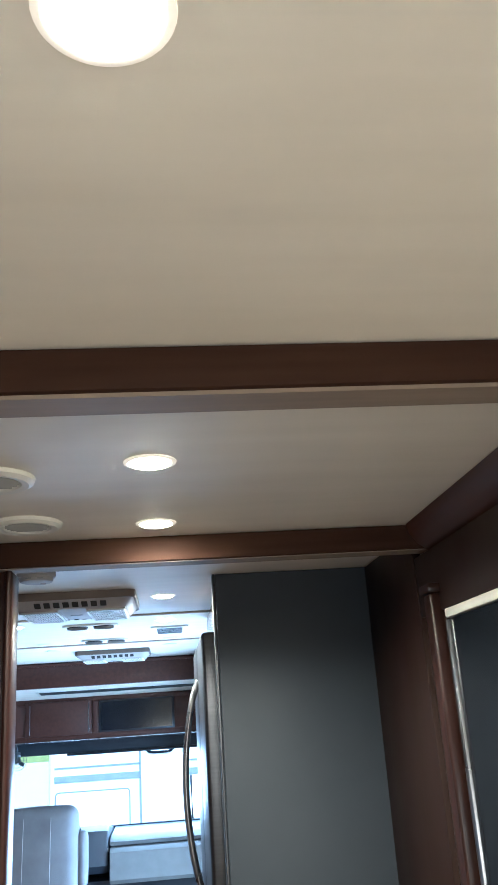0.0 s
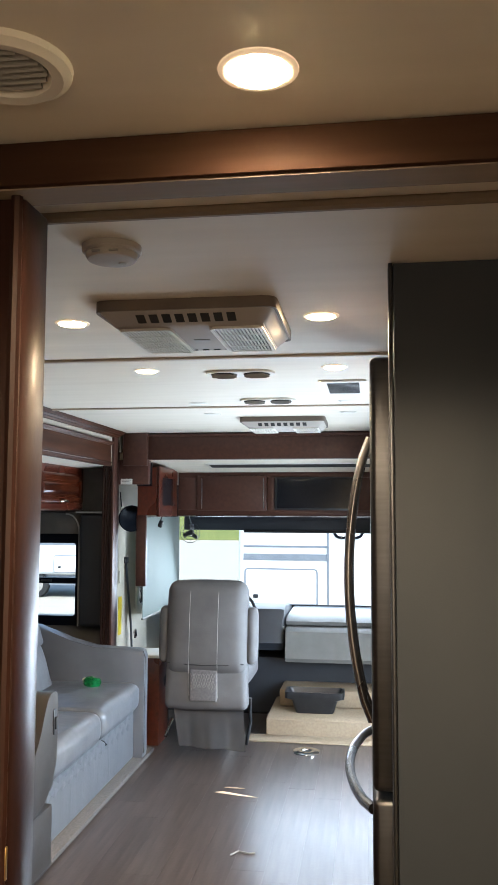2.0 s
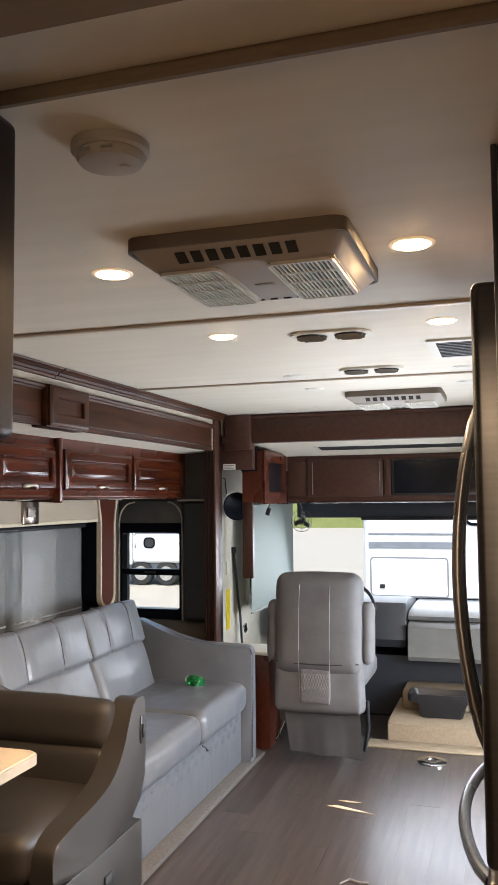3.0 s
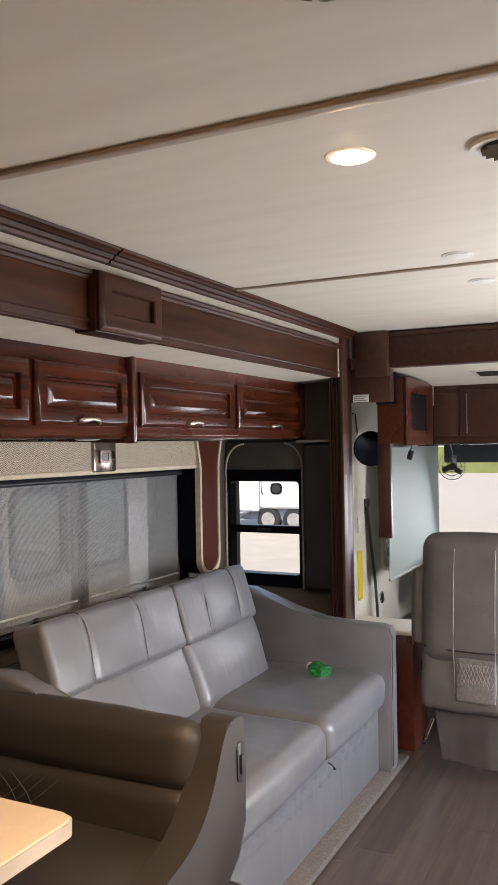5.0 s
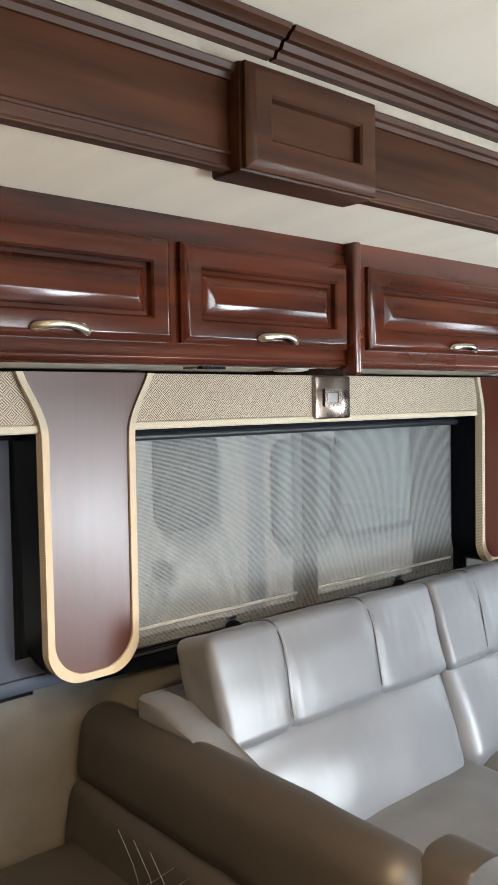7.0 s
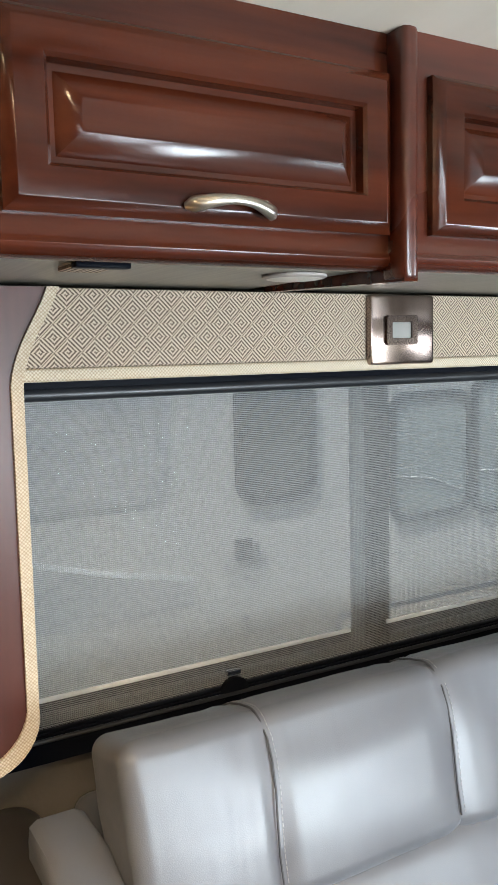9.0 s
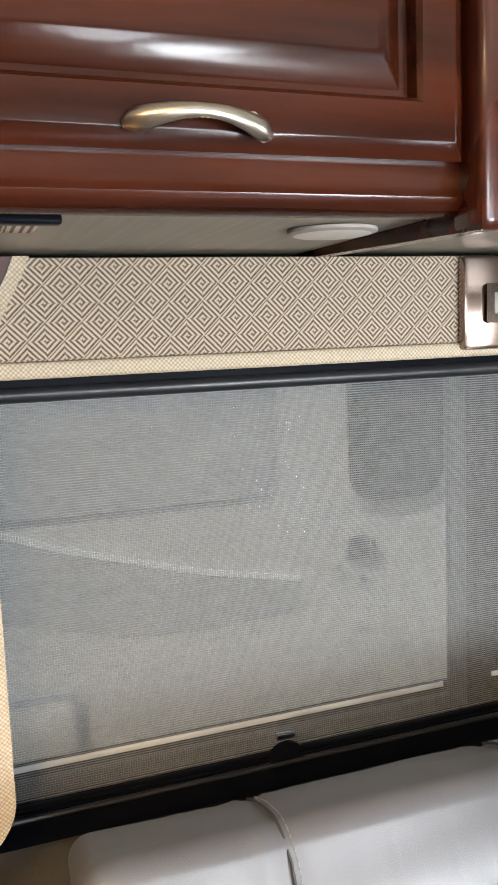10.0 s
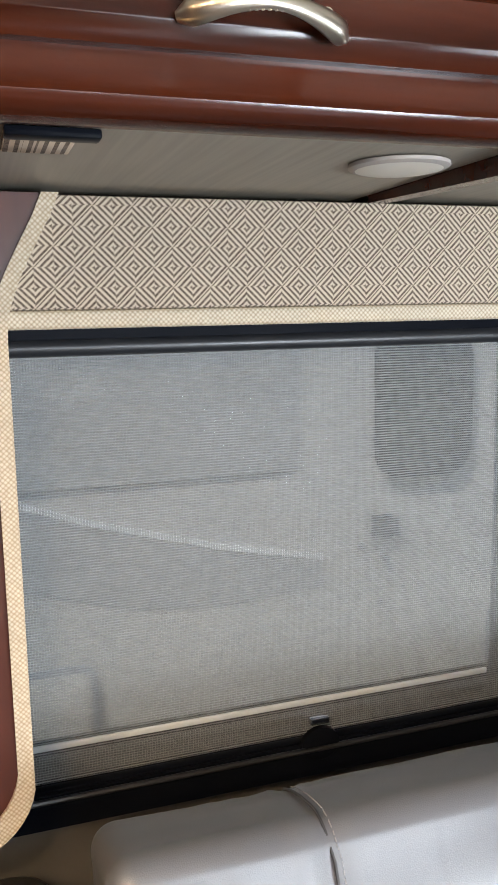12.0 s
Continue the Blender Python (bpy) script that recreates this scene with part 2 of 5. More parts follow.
def mesh_shade(name, colour, back, period, low, high, dark=0.38, light=1.55):
    """A woven see-through shade: threads over a clear ground."""
    m = bpy.data.materials.new(name)
    m.use_nodes = True
    n, lk = m.node_tree.nodes, m.node_tree.links.new
    p = n["Principled BSDF"]
    p.inputs["Roughness"].default_value = 0.6
    tc = n.new("ShaderNodeTexCoord")

    def op(kind, a, b, c=None):
        k = n.new("ShaderNodeMath")
        k.operation = kind
        for q, v in enumerate((a, b, c)):
            if isinstance(v, (int, float)):
                k.inputs[q].default_value = v
            elif v is not None:
                lk(v, k.inputs[q])
        return k.outputs[0]

    yarns = []
    for axis, stretch in (("Z", (1, 70, 0.3 / period)), ("Y", (1, 0.3 / period, 70))):
        w, mp, slub = n.new("ShaderNodeTexWave"), n.new("ShaderNodeMapping"), n.new("ShaderNodeTexNoise")
        w.bands_direction = axis
        w.inputs["Scale"].default_value = 0.314 / period
        w.inputs["Distortion"].default_value, w.inputs["Detail"].default_value, w.inputs["Detail Scale"].default_value = 0.8, 1.0, 1.5
        mp.inputs["Scale"].default_value = stretch
        slub.inputs["Scale"].default_value, slub.inputs["Detail"].default_value = 1.0, 2.0
        lk(tc.outputs["Object"], w.inputs["Vector"])
        lk(tc.outputs["Object"], mp.inputs[0])
        lk(mp.outputs[0], slub.inputs["Vector"])
        yarns.append(op("MULTIPLY_ADD", slub.outputs[0], 0.6, op("SUBTRACT", w.outputs["Fac"], 0.3)))
    tone = n.new("ShaderNodeMapRange")
    tone.inputs[1].default_value, tone.inputs[2].default_value = -0.75, 0.75
    lk(op("SUBTRACT", yarns[0], yarns[1]), tone.inputs[0])
    yarn = n.new("ShaderNodeMix")
    yarn.data_type = "RGBA"
    yarn.inputs[6].default_value, yarn.inputs[7].default_value = (*(c * dark for c in colour), 1), (*(min(c * light, 0.85) for c in colour), 1)
    lk(tone.outputs[0], yarn.inputs[0])
    lk(yarn.outputs[2], p.inputs["Base Color"])
    rng = n.new("ShaderNodeMapRange")
    rng.inputs[1].default_value, rng.inputs[2].default_value, rng.inputs[3].default_value, rng.inputs[4].default_value = 0.15, 0.95, low, high
    lk(op("MAXIMUM", yarns[0], yarns[1]), rng.inputs[0])
    tr, tl, mx, mx2 = n.new("ShaderNodeBsdfTransparent"), n.new("ShaderNodeBsdfTranslucent"), n.new("ShaderNodeMixShader"), n.new("ShaderNodeMixShader")
    tl.inputs[0].default_value = (*back, 1)
    mx2.inputs[0].default_value = 0.45
    lk(p.outputs[0], mx2.inputs[1])
    lk(tl.outputs[0], mx2.inputs[2])
    lk(rng.outputs[0], mx.inputs[0])
    lk(tr.outputs[0], mx.inputs[1])
    lk(mx2.outputs[0], mx.inputs[2])
    lk(mx.outputs[0], n["Material Output"].inputs[0])
    return m


GLASS = clear_glass()
SUN_SCREEN = mesh_shade("grey_sunscreen_mesh", (0.335, 0.345, 0.345), (0.19, 0.195, 0.195), 0.0034, 0.12, 0.8)
PALE_SHADE = mesh_shade("pale_privacy_shade", (0.32, 0.37, 0.345), (0.16, 0.19, 0.175), 0.003, 0.95, 1.0, 0.94, 1.06)


def key_fabric():
    """Brown square-spiral diamonds woven on a cream ground, lying in the y-z plane."""
    m = bpy.data.materials.new("greek_key_fabric")
    m.use_nodes = True
    n, lk = m.node_tree.nodes, m.node_tree.links.new
    p = n["Principled BSDF"]

    def op(kind, a, b=None, c=None):
        k = n.new("ShaderNodeMath")
        k.operation = kind
        for i, v in enumerate((a, b, c)):
            if v is None:
                continue
            if isinstance(v, (int, float)):
                k.inputs[i].default_value = v
            else:
                lk(v, k.inputs[i])
        return k.outputs[0]

    tc, sep = n.new("ShaderNodeTexCoord"), n.new("ShaderNodeSeparateXYZ")
    lk(tc.outputs["Object"], sep.inputs[0])
    y, z = sep.outputs["Y"], sep.outputs["Z"]
    cell = 0.029
    u = op("DIVIDE", op("ADD", op("MULTIPLY", y, 0.7071), op("MULTIPLY", z, 0.7071)), cell)
    v = op("DIVIDE", op("SUBTRACT", op("MULTIPLY", y, 0.7071), op("MULTIPLY", z, 0.7071)), cell)
    fu, fv = op("SUBTRACT", op("FRACT", u), 0.5), op("SUBTRACT", op("FRACT", v), 0.5)
    au, av = op("ABSOLUTE", fu), op("ABSOLUTE", fv)
    ring = op("MAXIMUM", au, av)
    across = op("GREATER_THAN", au, av)
    side = op("ADD", op("MULTIPLY", across, op("ADD", op("MULTIPLY", op("GREATER_THAN", fu, 0.0), 0.5), 0.0)),
              op("MULTIPLY", op("SUBTRACT", 1.0, across), op("ADD", op("MULTIPLY", op("GREATER_THAN", fv, 0.0), 0.5), 0.25)))
    turns = op("ADD", op("MULTIPLY", ring, 6.0), side)
    line = op("LESS_THAN", op("FRACT", turns), 0.47)
    fleck = n.new("ShaderNodeTexNoise")
    fleck.inputs["Scale"].default_value = 380.0
    lk(tc.outputs["Object"], fleck.inputs["Vector"])
    cm = n.new("ShaderNodeMix")
    cm.data_type = "RGBA"
    cm.inputs[6].default_value, cm.inputs[7].default_value = (0.52, 0.435, 0.335, 1), (0.065, 0.04, 0.028, 1)
    lk(op("MULTIPLY", line, op("ADD", op("MULTIPLY", fleck.outputs[0], 0.7), 0.5)), cm.inputs[0])
    lk(cm.outputs[2], p.inputs["Base Color"])
    p.inputs["Roughness"].default_value = 0.85
    b = n.new("ShaderNodeBump")
    b.inputs["Strength"].default_value, b.inputs["Distance"].default_value = 0.4, 0.001
    lk(fleck.outputs[0], b.inputs["Height"])
    lk(b.outputs[0], p.inputs["Normal"])
    return m


KEY = key_fabric()


def woven_trim():
    """A coarse cream basket weave: small pale knots with tan gaps."""
    m = bpy.data.materials.new("cream_woven_trim")
    m.use_nodes = True
    n, lk = m.node_tree.nodes, m.node_tree.links.new
    p = n["Principled BSDF"]
    tc, rot, chk, nz, cm = n.new("ShaderNodeTexCoord"), n.new("ShaderNodeMapping"), n.new("ShaderNodeTexVoronoi"), n.new("ShaderNodeTexNoise"), n.new("ShaderNodeMix")
    rot.inputs["Rotation"].default_value = (radians(45), 0, 0)
    rot.inputs["Scale"].default_value = (260, 260, 260)
    chk.inputs["Scale"].default_value, chk.inputs["Randomness"].default_value = 1.0, 0.12
    nz.inputs["Scale"].default_value = 30.0
    lk(tc.outputs["Object"], rot.inputs[0])
    lk(rot.outputs[0], chk.inputs["Vector"])
    lk(tc.outputs["Object"], nz.inputs["Vector"])
    rng = n.new("ShaderNodeMapRange")
    rng.inputs[1].default_value, rng.inputs[2].default_value = 0.32, 0.72
    lk(chk.outputs["Distance"], rng.inputs[0])
    cm.data_type = "RGBA"
    cm.inputs[6].default_value, cm.inputs[7].default_value = (0.66, 0.59, 0.46, 1), (0.34, 0.26, 0.17, 1)
    lk(rng.outputs[0], cm.inputs[0])
    lk(cm.outputs[2], p.inputs["Base Color"])
    p.inputs["Roughness"].default_value = 0.75
    b = n.new("ShaderNodeBump")
    b.invert = True
    b.inputs["Strength"].default_value, b.inputs["Distance"].default_value = 0.5, 0.0012
    lk(chk.outputs["Distance"], b.inputs["Height"])
    lk(b.outputs[0], p.inputs["Normal"])
    return m


PIPING = woven_trim()


# ---- mesh helpers ----
def mesh_of(bm, name, material, smooth=True):
    bmesh.ops.recalc_face_normals(bm, faces=bm.faces)
    me = bpy.data.meshes.new(name)
    bm.to_mesh(me)
    bm.free()
    me.materials.append(material)
    if smooth:
        for f in me.polygons:
            f.use_smooth = True
        me.set_sharp_from_angle(angle=radians(35))
    return me


def thing(name, label, category, group="", kind="", at=(0, 0, 0)):
    ob = new(name)
    ob.location = at
    ob.empty_display_size = 0.1
    return tagged(ob, label, category, group, kind)


def part(name, bm, material, parent, label="", smooth=True, kind=""):
    ob = new(name, mesh_of(bm, name, material, smooth))
    if parent is not None:
        ob.parent = parent
        bpy.context.view_layer.update()
        ob.matrix_parent_inverse = parent.matrix_world.inverted()
    return tagged(ob, label, kind=kind)


def solo(name, bm, material, label, category, group="", kind="", smooth=True):
    return tagged(new(name, mesh_of(bm, name, material, smooth)), label, category, group, kind)


def box(x0, y0, z0, x1, y1, z1, bevel=0.0, seg=2, bm=None, turn=None):
    bm = bm or bmesh.new()
    made = bmesh.ops.create_cube(bm, size=1.0)["verts"]
    m = Matrix.Translation(((x0 + x1) / 2, (y0 + y1) / 2, (z0 + z1) / 2)) @ (turn or Matrix.Identity(4)) @ Matrix.Diagonal((abs(x1 - x0), abs(y1 - y0), abs(z1 - z0), 1))
    bmesh.ops.transform(bm, matrix=m, verts=made)
    if bevel:
        edges = {e for v in made for e in v.link_edges}
        bmesh.ops.bevel(bm, geom=list(edges), offset=bevel, segments=seg, profile=0.5, affect="EDGES")
    return bm


def boxes(rows, bevel=0.0):
    bm = bmesh.new()
    for r in rows:
        box(*r, bevel=bevel, bm=bm)
    return bm


def cushion(size, radius, bulge=(0, 0, 0), n=14, wrinkle=0.0, seed=0.0, bm=None, m=None, grooves=()):
    """A soft box: rounded edges, faces that swell outwards, and light creases."""
    bm = bm or bmesh.new()
    sx, sy, sz = (s / 2 for s in size)
    r = min(radius, sx, sy, sz)
    lat = {}

    def node(a, b, c):
        if (a, b, c) not in lat:
            lat[a, b, c] = bm.verts.new((2 * a / n - 1, 2 * b / n - 1, 2 * c / n - 1))
        return lat[a, b, c]

    for i in range(n):
        for j in range(n):
            quad = ((i, j), (i + 1, j), (i + 1, j + 1), (i, j + 1))
            for end in (0, n):
                bm.faces.new([node(end, a, b) for a, b in quad])
                bm.faces.new([node(a, end, b) for a, b in quad])
                bm.faces.new([node(a, b, end) for a, b in quad])
    verts = list(lat.values())
    for v in verts:
        c = v.co.copy()

        def ease(t):
            return math.copysign(1 - (1 - abs(t)) ** 1.6, t)

        p = Vector((ease(c.x) * sx, ease(c.y) * sy, ease(c.z) * sz))
        inner = Vector((max(-sx + r, min(sx - r, p.x)), max(-sy + r, min(sy - r, p.y)), max(-sz + r, min(sz - r, p.z))))
        d = p - inner
        q = inner + d.normalized() * r if d.length > 1e-9 else p
        fx, fy, fz = 1 - (q.x / sx) ** 2, 1 - (q.y / sy) ** 2, 1 - (q.z / sz) ** 2
        q.x += math.copysign(bulge[0] * max(fy, 0) * max(fz, 0), q.x) * (abs(q.x) / sx) ** 2
        q.y += math.copysign(bulge[1] * max(fx, 0) * max(fz, 0), q.y) * (abs(q.y) / sy) ** 2
        q.z += math.copysign(bulge[2] * max(fx, 0) * max(fy, 0), q.z) * (abs(q.z) / sz) ** 2
        if wrinkle:
            k = noise.noise(Vector((q.x * 7 + seed, q.y * 7, q.z * 7))) + 0.5 * noise.noise(Vector((q.x * 22, q.y * 6 + seed, q.z * 16)))
            q += d.normalized() * k * wrinkle if d.length > 1e-9 else Vector((0, 0, k * wrinkle))
        for g in grooves:
            dip = 0.0045 * math.exp(-(((q.y - g) / 0.011) ** 2)) + 0.002 * math.exp(-(((q.y - g) / 0.04) ** 2))
            dip += 0.004 * noise.noise(Vector((q.y * 48 + seed, q.z * 5, 1.3))) * math.exp(-(((q.y - g) / 0.09) ** 2))
            q.x -= math.copysign(dip, q.x) * (abs(q.x) / sx)
            q.z -= math.copysign(dip, q.z) * (abs(q.z) / sz) * 0.8
        v.co = m @ q if m else q
    return bm


def tube(points, radius, sides=10, flat=1.0, bm=None, up=(0, 0, 1)):
    """A bar swept along points; radius is a number or one per point; flat squeezes it along up."""
    bm = bm or bmesh.new()
    pts = [Vector(p) for p in points]
    rings = []
    for i, p in enumerate(pts):
        d = (pts[min(i + 1, len(pts) - 1)] - pts[max(i - 1, 0)]).normalized()
        side = d.cross(Vector(up))
        side = side.normalized() if side.length > 1e-4 else d.orthogonal().normalized()
        top = side.cross(d).normalized()
        r = radius if isinstance(radius, (int, float)) else radius[i]
        rings.append([bm.verts.new(p + side * (r * math.cos(a)) + top * (r * flat * math.sin(a))) for a in (2 * math.pi * k / sides for k in range(sides))])
    for a, b in zip(rings, rings[1:]):
        for k in range(sides):
            bm.faces.new((a[k], a[(k + 1) % sides], b[(k + 1) % sides], b[k]))
    bm.faces.new(rings[0])
    bm.faces.new(rings[-1][::-1])
    return bm


def disc(profile, at, axis="z", sides=32, bm=None, squash=(1, 1)):
    """A turned body: profile rows of (radius, height) along the axis."""
    bm = bm or bmesh.new()
    rings = []
    for r, h in profile:
        ring = []
        for k in range(sides):
            a = 2 * math.pi * k / sides
            u, w = r * math.cos(a) * squash[0], r * math.sin(a) * squash[1]
            co = {"z": (u, w, h), "x": (h, u, w), "y": (u, h, w)}[axis]
            ring.append(bm.verts.new(Vector(co) + Vector(at)))
        rings.append(ring)
    for a, b in zip(rings, rings[1:]):
        for k in range(sides):
            bm.faces.new((a[k], a[(k + 1) % sides], b[(k + 1) % sides], b[k]))
    bm.faces.new(rings[0])
    bm.faces.new(rings[-1])
    return bm


def prism(outline, lo, hi, axis="x", bevel=0.0, bm=None):
    """An outline of (a, b) pairs pushed from lo to hi along an axis; a, b are the other two axes in order."""
    bm = bm or bmesh.new()

    def at(a, b, h):
        return {"x": (h, a, b), "y": (a, h, b), "z": (a, b, h)}[axis]

    low = [bm.verts.new(at(a, b, lo)) for a, b in outline]
    top = [bm.verts.new(at(a, b, hi)) for a, b in outline]
    n = len(outline)
    caps = [bm.faces.new(low), bm.faces.new(top[::-1])]
    for k in range(n):
        bm.faces.new((low[k], low[(k + 1) % n], top[(k + 1) % n], top[k]))
    if bevel:
        edges = {e for f in caps for e in f.edges}
        bmesh.ops.bevel(bm, geom=list(edges), offset=bevel, segments=2, profile=0.5, affect="EDGES")
    return bm


def panel_door(y0, z0, y1, z1, x, thick=0.02, rail=0.05, raised=True, bm=None):
    """A framed door that faces +x, with a moulded, raised middle field."""
    bm = bm or bmesh.new()
    rows = [(0.0, 0.0), (0.0, thick - 0.011), (0.002, thick - 0.0095), (0.0125, thick - 0.0005), (0.0145, thick), (rail - 0.006, thick), (rail - 0.002, thick - 0.004), (rail, thick - 0.016), (rail + 0.007, thick - 0.017)]
    rows += [(rail + 0.03, thick - 0.003), (rail + 0.034, thick - 0.003)] if raised else [(rail + 0.01, thick - 0.017)]
    rings = []
    for inset, h in rows:
        rings.append([bm.verts.new((x + h, y, z)) for y, z in ((y0 + inset, z0 + inset), (y1 - inset, z0 + inset), (y1 - inset, z1 - inset), (y0 + inset, z1 - inset))])
    for a, b in zip(rings, rings[1:]):
        for k in range(4):
            bm.faces.new((a[k], a[(k + 1) % 4], b[(k + 1) % 4], b[k]))
    bm.faces.new(rings[-1])
    bm.faces.new(rings[0][::-1])
    return bm


def ring_bar(outline_in, outline_out, lo, hi, axis="x", bm=None):
    """A closed frame between two outlines of equal count, from lo to hi along an axis."""
    bm = bm or bmesh.new()

    def at(a, b, h):
        return {"x": (h, a, b), "y": (a, h, b), "z": (a, b, h)}[axis]

    loops = [[bm.verts.new(at(a, b, h)) for a, b in o] for o, h in ((outline_in, lo), (outline_in, hi), (outline_out, hi), (outline_out, lo))]
    n = len(outline_in)
    for i in range(4):
        a, b = loops[i], loops[(i + 1) % 4]
        for k in range(n):
            bm.faces.new((a[k], a[(k + 1) % n], b[(k + 1) % n], b[k]))
    return bm


def rounded(a0, b0, a1, b1, r, n=6):
    """A rectangle's outline with rounded corners."""
    pts = []
    for ca, cb, s in ((a1 - r, b1 - r, 0), (a0 + r, b1 - r, 90), (a0 + r, b0 + r, 180), (a1 - r, b0 + r, 270)):
        pts += [(ca + r * math.cos(radians(s + 90 * k / n)), cb + r * math.sin(radians(s + 90 * k / n))) for k in range(n + 1)]
    return pts


# ---- structure ----
CEIL = 2.13
bm = boxes([(-1.52, -1.05, -0.06, 0.96, 8.3, -0.012)])
floor = solo("floor", bm, SUBFLOOR, "grey-brown vinyl plank floor of the coach", "floor", kind="structure")

ceiling_rows = [(-1.40, -1.1, CEIL, 1.0, 6.62, CEIL + 0.05)]
solo("ceiling", boxes(ceiling_rows), CREAM, "cream vinyl panel ceiling", "ceiling", kind="structure")
solo("ceiling_slide_out", prism([(-1.405, 1.897), (-1.405, 1.94), (-2.3, 1.94), (-2.3, 1.84), (-1.70, 1.884)], 3.05, 6.62, "y"), CREAM, "cream lower ceiling of the slide-out", "ceiling", kind="structure")
solo("ceiling_cab", prism([(6.68, 1.948), (6.68, 2.05), (8.6, 1.95), (8.6, 1.80), (7.3, 1.888)], -1.5, 1.0, "x"), CREAM, "cream ceiling over the driving seats", "ceiling", kind="structure")

solo("wall_right", boxes([(0.92, -1.1, -0.06, 1.0, 4.35, 2.18), (0.92, 5.42, -0.06, 1.0, 7.5, 2.18), (0.92, 8.25, -0.06, 1.0, 8.4, 2.18), (0.92, 7.5, -0.06, 1.0, 8.25, 0.85), (0.92, 7.5, 1.5, 1.0, 8.25, 2.18), (0.92, 4.35, -0.06, 1.0, 5.42, 0.95), (0.92, 4.35, 1.85, 1.0, 5.42, 2.18)]), CREAM_WALL, "cream vinyl side wall with a galley window", "wall", kind="structure")
solo("wall_rear", boxes([(-1.5, -1.15, -0.06, 1.0, -1.05, 2.18)]), CREAM_WALL, "cream vinyl bedroom wall", "wall", kind="structure")
# out of view, added as a reflector under the first ceiling lamp
solo("bedroom_bounce_floor", boxes([(-0.24, -1.04, 0.0, 0.915, 0.98, 0.012)]), BOUNCE_BEIGE, "unseen beige floor covering added to bounce light upward", "carpet")
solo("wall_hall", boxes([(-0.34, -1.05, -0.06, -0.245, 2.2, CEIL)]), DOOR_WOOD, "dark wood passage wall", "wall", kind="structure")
solo("wall_galley", boxes([(-1.5, 2.2, -0.06, -0.34, 2.28, CEIL), (-1.52, 2.28, -0.06, -1.4, 3.05, CEIL)]), WALNUT, "dark wood galley wall", "wall", kind="structure")
solo("wall_slide_rear", boxes([(-2.3, 2.97, -0.06, -1.4, 3.05, 2.1)]), GREY_WALL, "grey vinyl slide-out end wall", "wall", kind="structure")
solo("wall_slide_side", boxes([(-2.3, 3.05, -0.06, -2.13, 6.75, 0.84), (-2.3, 3.05, 1.46, -2.13, 6.75, 2.0), (-2.3, 3.05, 0.84, -2.13, 3.3, 1.46), (-2.3, 4.4, 0.84, -2.13, 4.57, 1.46), (-2.3, 6.06, 0.84, -2.13, 6.75, 1.46)]), GREY_WALL, "grey vinyl slide-out side wall with two windows", "wall", kind="structure")
solo("wall_slide_end", boxes([(-2.13, 6.62, -0.06, -1.46, 6.72, 0.83), (-2.13, 6.62, 1.43, -1.46, 6.72, 2.0), (-1.66, 6.62, 0.83, -1.46, 6.72, 1.43)]), GREY_WALL, "grey vinyl slide-out end wall with a small window", "wall", kind="structure")
solo("wall_cab_side", boxes([(-1.6, 6.72, -0.06, -1.5, 7.42, 2.1), (-1.6, 8.2, -0.06, -1.5, 8.6, 2.1), (-1.6, 7.42, -0.06, -1.5, 8.2, 0.82), (-1.6, 7.42, 1.52, -1.5, 8.2, 2.1)]), CREAM_WALL, "cream vinyl wall beside the driving seat", "wall", kind="structure")
solo("wall_front", boxes([(-1.6, 8.3, -0.06, 1.0, 8.4, 0.76), (-1.6, 8.3, 1.56, 1.0, 8.4, 2.1), (-1.6, 8.3, 0.76, -1.44, 8.4, 1.56), (0.9, 8.3, 0.76, 1.0, 8.4, 1.56)]), DASH_D, "dark front cap round the windshield", "wall", kind="structure")

solo("roof", boxes([(-1.62, -1.2, 2.185, 1.05, 8.7, 2.25), (-2.32, 2.95, 2.0, -1.43, 6.76, 2.06)]), RV_WHITE, "white coach roof", "roof", kind="structure")
solo("wall_front_upper", boxes([(-1.62, 6.7, 2.06, -1.36, 8.6, 2.18), (-1.62, 6.6, 2.0, -1.39, 6.7, 2.18)]), CREAM_WALL, "cream panel over the driving seat wall", "wall", kind="structure")

# ceiling seams and cross beams
for y, w in ((3.862, 0.016), (5.215, 0.008)):
    b = thing("ceiling_trim", "thin brown batten over a ceiling seam", "trim", kind="structure")
    part("batten", box(-1.385, y - w, CEIL - 0.009, 0.92, y + w, CEIL + 0.002, 0.006, 3), BATTEN, b)
for y0, y1, z0 in ((1.0, 1.075, 2.068), (2.165, 2.24, 2.062)):
    b = thing("ceiling_beam", "dark wood cross beam under the ceiling", "beam", "beams over the passage", kind="structure")
    part("beam", box(-0.34, y0, z0, 0.92, y1, CEIL - 0.002, 0.006), CHERRY_X, b)
    # taupe strip; its pale tone also stands for ambient light under the second beam
    part("under_strip", box(-0.34, y0 + 0.01, z0 - (0.006 if y0 < 1.5 else 0.0022), 0.92, y1 - 0.002, z0 + 0.001), TAUPE, b, "taupe strip")
    part("bead", tube([(-0.34, y1 + 0.008, z0 + 0.02), (0.92, y1 + 0.008, z0 + 0.02)], 0.01), TAUPE, b)
    part("edge_strip", box(-0.34, y1 + 0.021, z0 + 0.03, 0.92, y1 + 0.05, CEIL - 0.002, 0.004), CREAM_WALL, b, "cream edge strip")
b = thing("ceiling_trim", "rounded brown moulding along the ceiling", "trim", kind="structure")
part("moulding", tube([(-0.34, 2.462, CEIL - 0.004), (0.92, 2.462, CEIL - 0.004)], 0.013), TAUPE, b)
